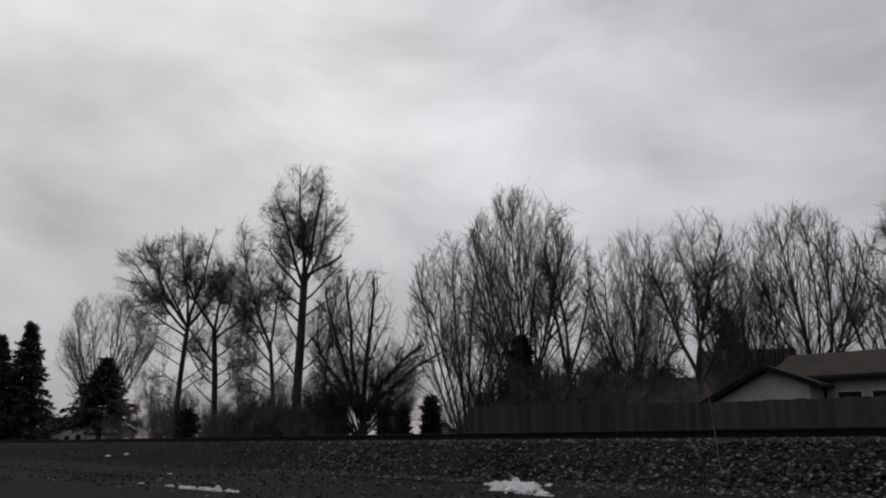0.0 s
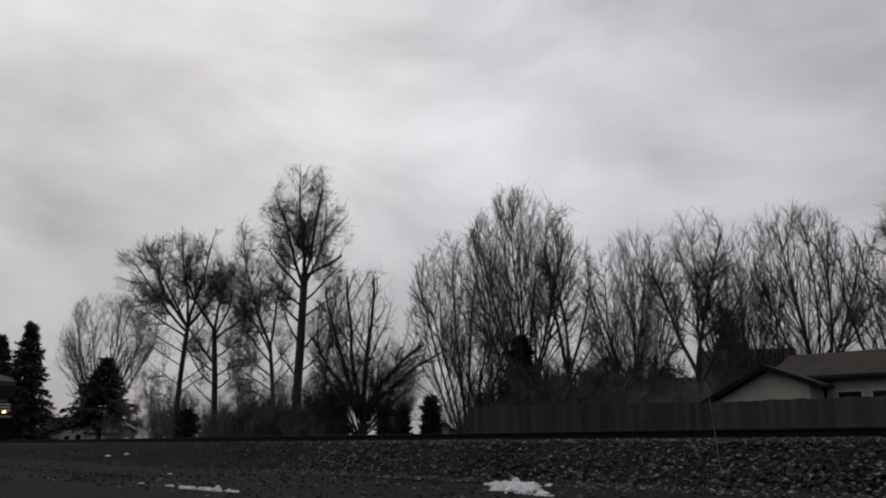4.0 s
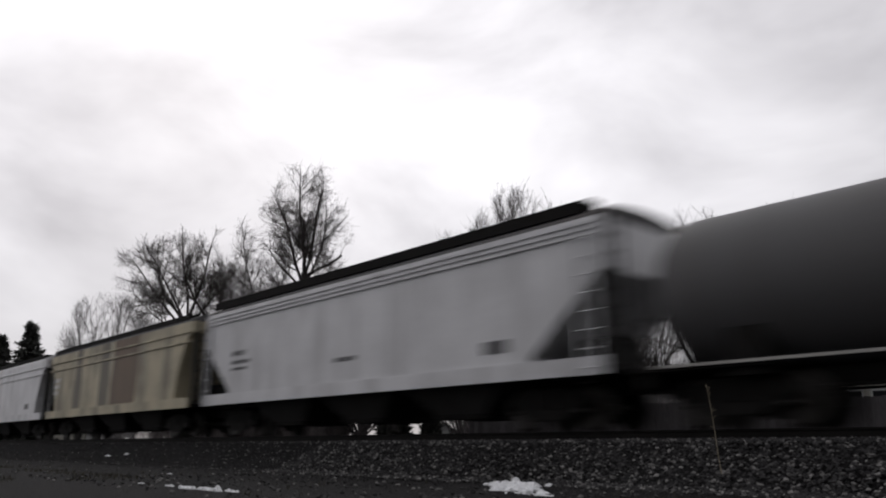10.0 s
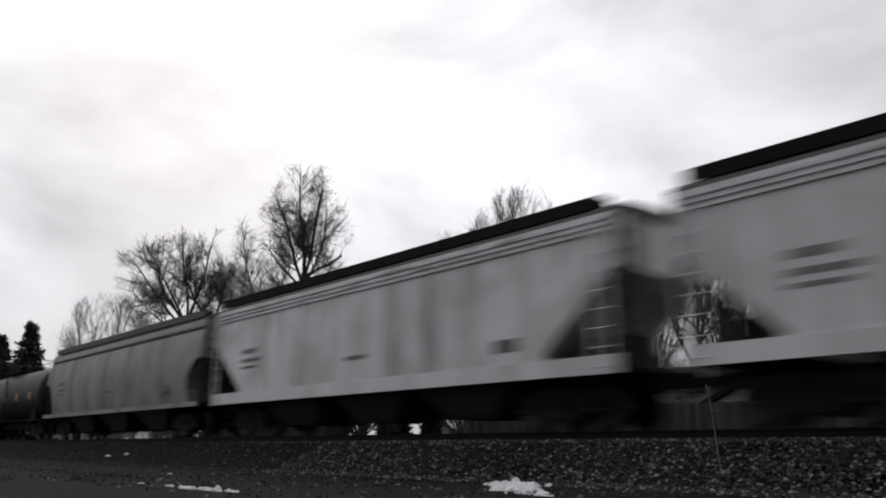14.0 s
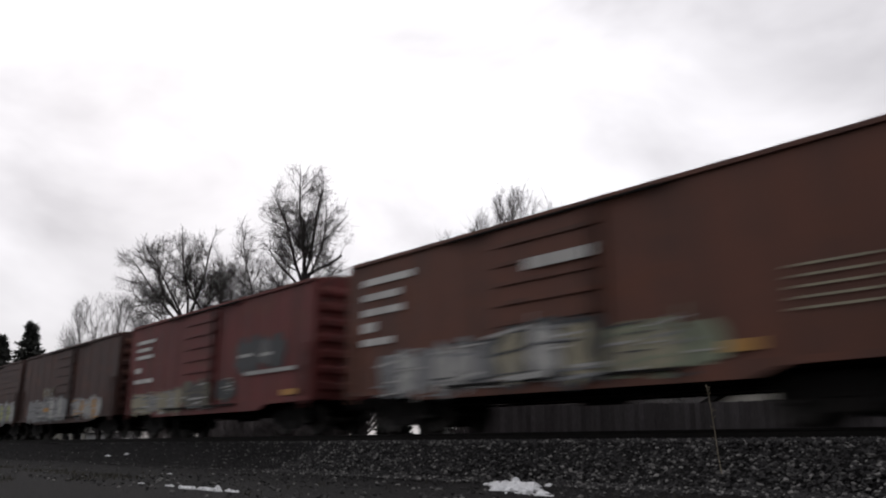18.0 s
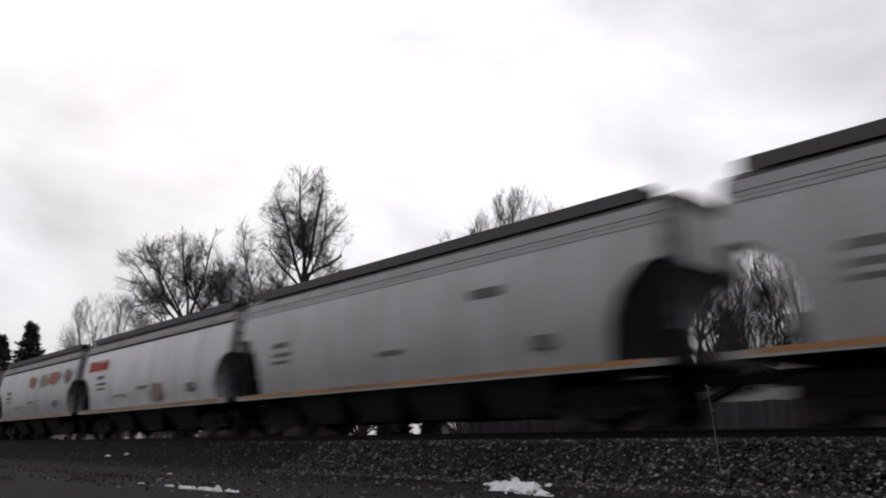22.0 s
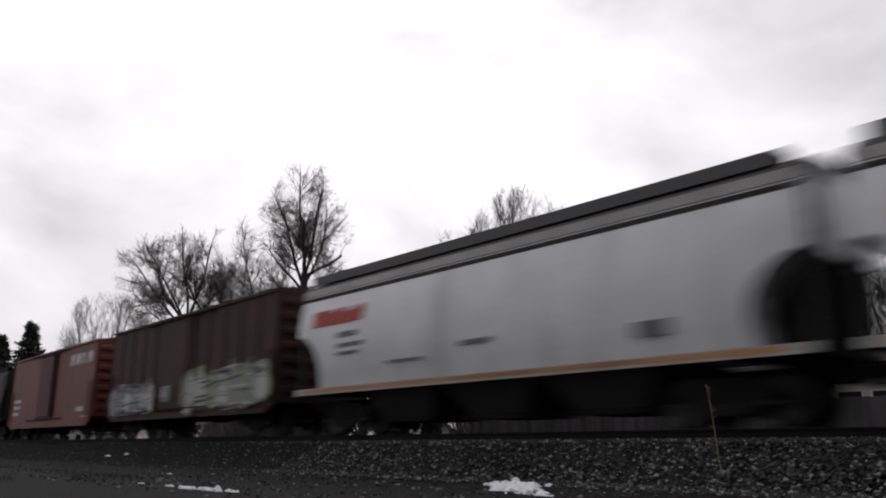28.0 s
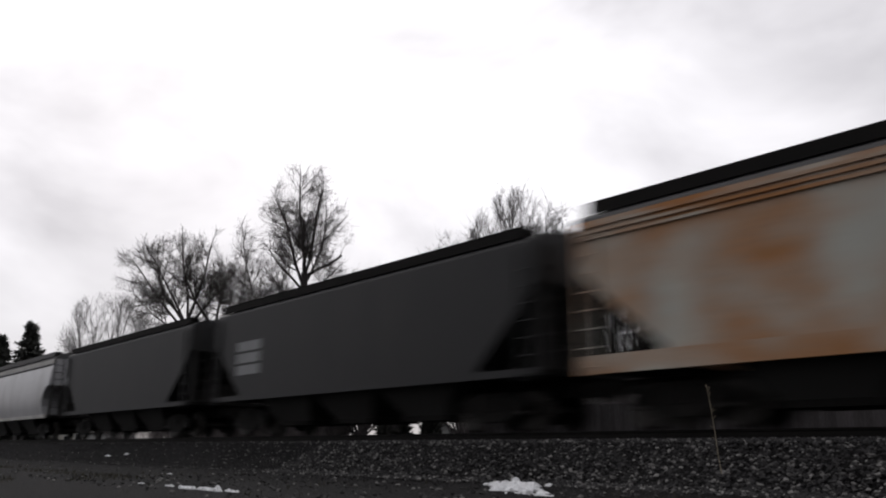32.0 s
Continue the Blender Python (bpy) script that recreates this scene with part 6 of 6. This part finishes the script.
    plate(car, "emblem_bar", wht, -2.5 + back, -0.5 + back, 2.34, 2.5, -1.004)
    for i in range(4):
        x = -10.2 + 1.1 * i
        plate(car, "small_label", M["loco_grey"], x, x + 0.45, 3.06, 3.12, -1.005)
    return car


# ---------------------------------------------------------------- the train, front to rear

TRAIN = []
LAG = 0.62  # the train checks for a moment soon after the locomotives have passed


def join_train(car, front, rear):
    """front and rear: ends of the body along the track when t is 6.5 s."""
    TRAIN.append((car, (front + rear) / 2))
    return car


join_train(locomotive("black diesel locomotive with white nose bands and lit headlights", True), -15.52, -37.92)
join_train(locomotive("black diesel locomotive with white nose bands and one lit ditch light", False), -37.92, -60.32)


def side_marks(car, L, seed, m, y=-1.534, stencil=True):
    h = L / 2
    bars(car, m, -h + 2.0, 2.55, 0.9, 0.16, y, seed)
    bars(car, m, -h + 2.0, 2.28, 1.2, 0.12, y, seed + 1)
    bars(car, m, -h + 2.0, 2.08, 1.0, 0.09, y, seed + 2)
    if stencil:
        plate(car, "stencil_panel", M["dark_mark"], h - 3.2, h - 2.5, 1.62, 1.9, y)
        bars(car, m, -0.5, 1.9, 1.0, 0.12, y, seed + 3)


join_train(tank_car(12.1, "dark grey tank car with a rounded head", M["tank_grey"], 2.46, 1.46, band=True), -61.3, -73.4)
c = join_train(hopper(17.0, "light grey covered hopper streaked with dirt", M["hop_light"], M["roof_grey"], M["hop_light"], "angle"), -74.2, -91.2)
side_marks(c, 17.0, 1, M["dark_mark"])
c = join_train(hopper(16.9, "tan covered hopper with brown stained bands", M["hop_tan"], M["roof_grey"], M["hop_tan"], "tall"), -92.4, -109.3)
for x0, x1, m in ((-4.4, -3.5, "stain_grey"), (-0.9, 0.2, "stain_grey"), (0.55, 3.35, "stain_brown")):
    bm = bmesh.new()
    along_y(bm, [(x0, 1.4), (x1, 1.4), (x1 + 0.06, 2.6), (x1 - 0.05, 3.3), (x1, 4.1), (x0 + 0.05, 4.1), (x0 + 0.1, 3.35), (x0 - 0.06, 2.2)], -1.536, -1.531)
    part("stain_band", bm, M[m], c, "dark stained band")
plate(c, "lettering_panel", M["white_mark"], -7.6, -6.7, 2.75, 2.95, -1.534)
plate(c, "lettering_panel", M["white_mark"], -7.6, -6.7, 2.45, 2.65, -1.534)
plate(c, "lettering_panel", M["white_mark"], -7.6, -6.9, 2.15, 2.35, -1.534)
c = join_train(hopper(18.5, "light grey tall covered hopper with faint streaks", M["hop_light"], M["hop_light"], M["hop_light"], "tall"), -110.3, -128.8)
side_marks(c, 18.5, 9, M["dark_mark"])
c = join_train(hopper(17.0, "grey covered hopper with dark soot stains low on its side", M["hop_mid"], M["roof_grey"], M["hop_light"], "angle"), -130.0, -147.0)
side_marks(c, 17.0, 13, M["dark_mark"])
graffiti(c, -4.5, 3.4, 1.42, 2.0, -1.533, ["g_soot", "g_soot"], "g_soot", 81, False)
graffiti(c, 4.6, 6.6, 1.45, 1.95, -1.533, ["g_soot", "g_grey"], "g_soot", 82, False)
c = join_train(hopper(16.6, "light grey covered hopper with vertical dirt streaks", M["hop_streak"], M["roof_grey"], M["hop_light"], "angle"), -148.3, -164.9)
side_marks(c, 16.6, 17, M["dark_mark"])
c = join_train(hopper(18.0, "dingy grey covered hopper with patchy paint", M["hop_olive"], M["roof_grey"], M["hop_olive"], "round", sill_z=(1.05, 1.2)), -166.1, -184.1)
side_marks(c, 18.0, 21, M["dark_mark"])
join_train(tank_car(14.7, "black tank car with yellow placards and top railing", M["tank_black"], 2.5, 1.48, marks=(-4.5, -2.5, 0.0, 2.6, 5.2), rail=(-2.2, 0.8)), -185.3, -200.0)
join_train(tank_car(13.7, "black tank car with amber placards", M["tank_black"], 2.48, 1.46, marks=(-6.5, -4.2, -1.8, 3.7, 6.2)), -201.6, -215.3)

c = join_train(boxcar(14.3, "rusty orange-brown boxcar with pale graffiti along its bottom", M["box_orange"], "red", door=(-1.6, 1.3)), -217.1, -231.4)
Y = -1.53
for i, wd in enumerate((2.1, 1.6, 1.7)):
    plate(c, "lettering_bar", M["white_mark"], -6.5, -6.5 + wd, 3.78 - 0.4 * i, 3.96 - 0.4 * i, Y)
plate(c, "lettering_bar", M["white_mark"], -6.5, -5.9, 2.55, 2.8, Y)
plate(c, "lettering_bar", M["white_mark"], -6.5, -5.2, 2.2, 2.38, Y)
plate(c, "stencil_panel", M["white_mark"], -0.6, 1.2, 3.28, 3.52, -1.63)
graffiti(c, -5.6, -1.6, 0.95, 2.1, Y, ["g_grey", "g_white", "g_grey"], "g_grey", 90)
graffiti(c, -1.5, 1.2, 0.95, 2.3, -1.63, ["g_white", "g_tan", "g_grey"], "g_black", 91)
graffiti(c, 1.4, 3.5, 1.0, 1.95, Y, ["g_green", "g_tan", "g_grey"], "g_green", 92)
plate(c, "sprayed_stripe", M["g_amber"], 3.4, 4.3, 1.2, 1.4, Y - 0.016)
for k in range(5):
    plate(c, "lettering_bar", M["g_tan"], 4.9, 6.3, 1.75 + 0.17 * k, 1.79 + 0.17 * k, Y)

c = join_train(boxcar(14.0, "red boxcar with a black sprayed shape and pale lettering", M["box_red"], "red", door=(-1.5, 1.0)), -233.1, -247.1)
for i, wd in enumerate((1.8, 1.4, 1.7)):
    plate(c, "lettering_bar", M["white_mark"], -6.3, -6.3 + wd, 3.66 - 0.3 * i, 3.8 - 0.3 * i, Y)
plate(c, "lettering_bar", M["white_mark"], -6.3, -5.7, 2.52, 2.72, Y)
plate(c, "lettering_bar", M["white_mark"], -6.3, -4.5, 2.1, 2.26, Y)
graffiti(c, 2.4, 5.4, 1.9, 3.15, Y, ["g_black", "g_black", "dark_mark"], "g_black", 93, False)
plate(c, "sprayed_stripe", M["g_white"], 2.6, 3.5, 2.45, 2.55, Y - 0.018)
plate(c, "sprayed_stripe", M["g_white"], 4.0, 4.7, 2.4, 2.5, Y - 0.018)
plate(c, "sprayed_stripe", M["g_white"], 3.0, 6.1, 1.86, 1.98, Y - 0.018)
plate(c, "sprayed_stripe", M["g_amber"], 5.3, 6.2, 1.15, 1.32, Y)
graffiti(c, -6.2, -1.7, 1.0, 1.75, Y, ["g_tan", "g_grey"], "g_tan", 94)
graffiti(c, -1.4, 0.9, 1.05, 2.0, -1.63, ["g_olive", "g_black", "g_olive"], "g_olive", 944)
graffiti(c, 1.1, 2.4, 1.1, 1.9, Y, ["g_olive", "g_black"], "g_black", 945)

c = join_train(boxcar(14.5, "brown boxcar with white and ochre graffiti low on its side", M["box_brown"], "red", door=(-1.0, 1.6)), -248.5, -263.0)
graffiti(c, -5.4, 1.1, 0.98, 2.1, -1.63, ["g_white", "g_grey", "g_grey"], "g_grey", 95)
graffiti(c, -3.2, -1.4, 2.05, 2.6, Y, ["g_tan", "box_brown"], "g_olive", 951)
plate(c, "sprayed_stripe", M["g_amber"], -2.4, -1.5, 1.35, 1.55, -1.66)
graffiti(c, 1.8, 5.7, 1.0, 1.9, Y, ["g_grey", "g_white", "g_amber"], "g_grey", 96)

c = join_train(boxcar(13.9, "dull brown boxcar with horizontal ribs and a long graffiti band", M["box_dull"], "ribbed", door=(-1.6, 1.0)), -263.9, -277.8)
graffiti(c, -6.6, -3.2, 1.0, 2.1, -1.585, ["g_white", "g_grey", "g_tan"], "g_grey", 97)
graffiti(c, -6.2, -3.4, 0.98, 1.5, -1.605, ["g_pink", "g_pink"], "g_pink", 98)
graffiti(c, -3.0, 0.9, 1.0, 2.15, -1.625, ["g_lime", "g_white", "g_grey"], "g_grey", 99)
graffiti(c, 1.2, 6.6, 1.0, 2.2, -1.585, ["g_white", "g_lime", "g_grey"], "g_grey", 100)

for i, (a, b) in enumerate(((-279.3, -294.9), (-296.1, -311.8))):
    c = join_train(hopper(a - b, "clean grey covered hopper with dark end panels and ridged top", M["hop_new"], M["roof_grey"], M["steelband"], "shield", ochre=True, sill_z=(1.08, 1.2), bays=4), a, b)
    side_marks(c, a - b, 110 + 7 * i, M["dark_mark"])
    plate(c, "stencil_panel", M["dark_mark"], 2.9, 3.9, 2.9, 3.1, -1.534)

CLEAN = "grey covered hopper with ochre sill stripe"
RUNS = (("red", -312.7, -327.3), ("script", -328.5, -342.8), ("crest", -344.0, -358.2), ("crest2", -359.6, -373.7), ("script2", -374.9, -388.8), ("red2", -390.2, -404.4), ("red3", -405.1, -419.9))
for i, (kind, a, b) in enumerate(RUNS):
    ln = a - b
    hh = ln / 2
    extra = {"r": " and red lettering", "s": " and faded coloured emblem", "c": " and small crest"}[kind[0]]
    c = join_train(hopper(ln, CLEAN + extra, M["hop_bright"] if kind[0] == "r" else M["hop_new"], M["roof_grey"], M["steelband"], "round", ochre=True, sill_z=(1.08, 1.24), bays=3), a, b)
    side_marks(c, ln, 130 + 5 * i, M["dark_mark"])
    y = -1.534
    if kind[0] == "r":
        for k, (wd, tall) in enumerate(((0.42, 0.42), (0.38, 0.42), (0.14, 0.34), (0.36, 0.42), (0.3, 0.3), (0.12, 0.4), (0.12, 0.42))):
            x0 = -hh + 0.75 + (0, 0.5, 0.94, 1.16, 1.6, 1.97, 2.17)[k]
            bm = bmesh.new()
            along_y(bm, [(x0, 2.96), (x0 + wd, 2.96), (x0 + wd + 0.22 * tall, 2.96 + tall), (x0 + 0.22 * tall, 2.96 + tall)], y - 0.004, y + 0.03)
            part("lettering_bar", bm, M["red_mark"], c, "red slanted lettering shape")
        if kind == "red":
            bm = bmesh.new()
            blob(bm, 1.4, 1.72, 0.62, 0.4, y - 0.005, y, random.Random(7))
            part("rust_patch", bm, M["maroon_mark"], c, "maroon stain")
    elif kind[0] == "s":
        for k, (x0, w0, m) in enumerate(((-0.65, 1.2, "orange_mark"), (1.35, 1.4, "g_tan"), (2.95, 1.7, "g_tan"), (5.4, 1.1, "maroon_mark"))):
            bm = bmesh.new()
            blob(bm, x0 + w0 / 2, 3.0, w0 / 2, 0.36, y - 0.005, y, random.Random(20 + k + i))
            part("emblem_shape", bm, M[m], c, "faded coloured emblem shape")
        for k in range(3):
            bm = bmesh.new()
            blob(bm, 3.8 - 0.12 * k, 3.26 - 0.2 * k, 0.85 - 0.1 * k, 0.075, y - 0.01, y - 0.006, random.Random(31 + k))
            part("emblem_stripe", bm, M["red_mark"], c, "faded red stripe")
    else:
        bm = bmesh.new()
        blob(bm, 2.2, 2.95, 0.28, 0.45, y - 0.005, y, random.Random(41))
        part("crest", bm, M["maroon_mark"], c, "small maroon crest")
        for k in range(3):
            plate(c, "lettering_bar", M["maroon_mark"], 2.75, 4.6 - 0.3 * k, 3.12 - 0.22 * k, 3.2 - 0.22 * k, y)
    plate(c, "lettering_bar", M["dark_mark"], -hh + 4.2, -hh + 5.6, 1.72, 1.78, y)

c = join_train(boxcar(14.0, "dark maroon boxcar with white and lime graffiti", M["box_dark"], "posts", sill=0.78, door=(-1.5, 1.2)), -421.2, -435.2)
graffiti(c, -6.5, -1.8, 0.98, 2.2, -1.63, ["g_white", "g_white", "g_grey"], "g_black", 141)
graffiti(c, -1.2, -0.4, 1.2, 1.9, -1.63, ["g_white", "g_grey"], "g_black", 142)
graffiti(c, 0.8, 6.8, 0.95, 2.3, -1.63, ["g_grey", "g_tan", "g_green", "g_white"], "g_green", 143)

c = join_train(boxcar(13.9, "red oxide boxcar with a louvred door and pale block lettering", M["box_fresh"], "fresh", sill=0.7, door=(-1.5, 1.25)), -437.4, -451.3)
for k in range(4):
    bm = bmesh.new()
    x0, cut = 3.3 + k * 0.83, (0.12, 0.0, 0.22, 0.05)[k]
    along_y(bm, [(x0, 3.46), (x0 + 0.2, 3.46), (x0 + 0.24, 3.6 + cut), (x0 + 0.4, 3.6 + cut), (x0 + 0.44, 3.46), (x0 + 0.62, 3.46), (x0 + 0.6 - cut, 3.98), (x0 + cut * 0.5, 3.98)], -1.508, -1.502)
    part("lettering_block", bm, M["white_mark"], c, "pale worn block letter shape")
for k in range(3):
    bars(c, M["white_mark"], -6.3, 2.0 - 0.34 * k, 1.4 - 0.1 * k, 0.18, -1.502, 70 + k)
bars(c, M["white_mark"], 4.8, 1.25, 0.9, 0.22, -1.502, 75)
plate(c, "sill_mark", M["yellow"], 5.7, 6.6, 0.96, 1.05, -1.556)

c = join_train(hopper(14.7, "black covered hopper with angled ends and small lettering", M["hop_dark"], M["hop_dark"], M["hop_dark"], "angle", top=4.3, bays=3, sill_z=(1.1, 1.25), web=True), -452.9, -467.6)
for k in range(2):
    plate(c, "lettering_bar", M["dark_mark"], -5.0, -3.55, 2.72 - 0.3 * k, 2.92 - 0.3 * k, -1.534)
plate(c, "lettering_bar", M["dark_mark"], -2.2, -0.5, 1.84, 2.0, -1.534)
c = join_train(hopper(14.8, "light grey covered hopper heavily streaked with orange rust", M["hop_rust"], M["roof_grey"], M["hop_rust"], "angle", top=4.4), -469.2, -484.0)
plate(c, "stencil_panel", M["dark_mark"], 5.0, 5.6, 1.65, 1.85, -1.534)
c = join_train(hopper(14.7, "dark grey covered hopper with a white stencil block", M["hop_dark"], M["hop_dark"], M["hop_dark"], "angle", top=4.3, sill_z=(1.1, 1.25), web=True), -485.0, -499.7)
for k in range(3):
    plate(c, "stencil_panel", M["g_grey"], -5.7, -4.2, 1.9 + 0.38 * k, 2.2 + 0.38 * k, -1.534)
join_train(hopper(14.2, "dark grey covered hopper with angled ends", M["hop_dark"], M["hop_dark"], M["hop_dark"], "angle", top=4.3, sill_z=(1.1, 1.25), web=True), -501.6, -515.8)
join_train(hopper(15.0, "clean light grey covered hopper with round end openings", M["hop_new"], M["roof_grey"], M["steelband"], "round", sill_z=(1.08, 1.24)), -518.7, -533.7)


def motions():
    """The whole train rolls by at one speed, and its wheels turn."""
    times = [0.0, 2.0, 4.0, 6.0, 7.0, 8.0, 8.3, 8.5, 8.7, 9.0, 10.0, 12.0] + [14.0 + 2 * i for i in range(10)]
    for car, centre in TRAIN:
        walk(car, [(t, pose(centre + SPEED * (t - 6.5) + LAG * min(1.0, max(0.0, (8.7 - t) / 0.4)), TRACK_Y, 0)) for t in times])
    turn = math.degrees(SPEED / 0.46)
    dt = 1.0 / 30
    firsts = {}
    for w in WHEELS:
        x = round(w.location.x, 2)
        if x not in firsts:
            walk(w, [(i * dt, pose(x, 0, 0.46, 0, turn * i * dt, 0)) for i in range(961)])
            firsts[x] = w
        else:
            w.rotation_mode = "QUATERNION"
            keys = w.animation_data_create()
            keys.action = firsts[x].animation_data.action
            keys.action_slot = firsts[x].animation_data.action_slot


motions()
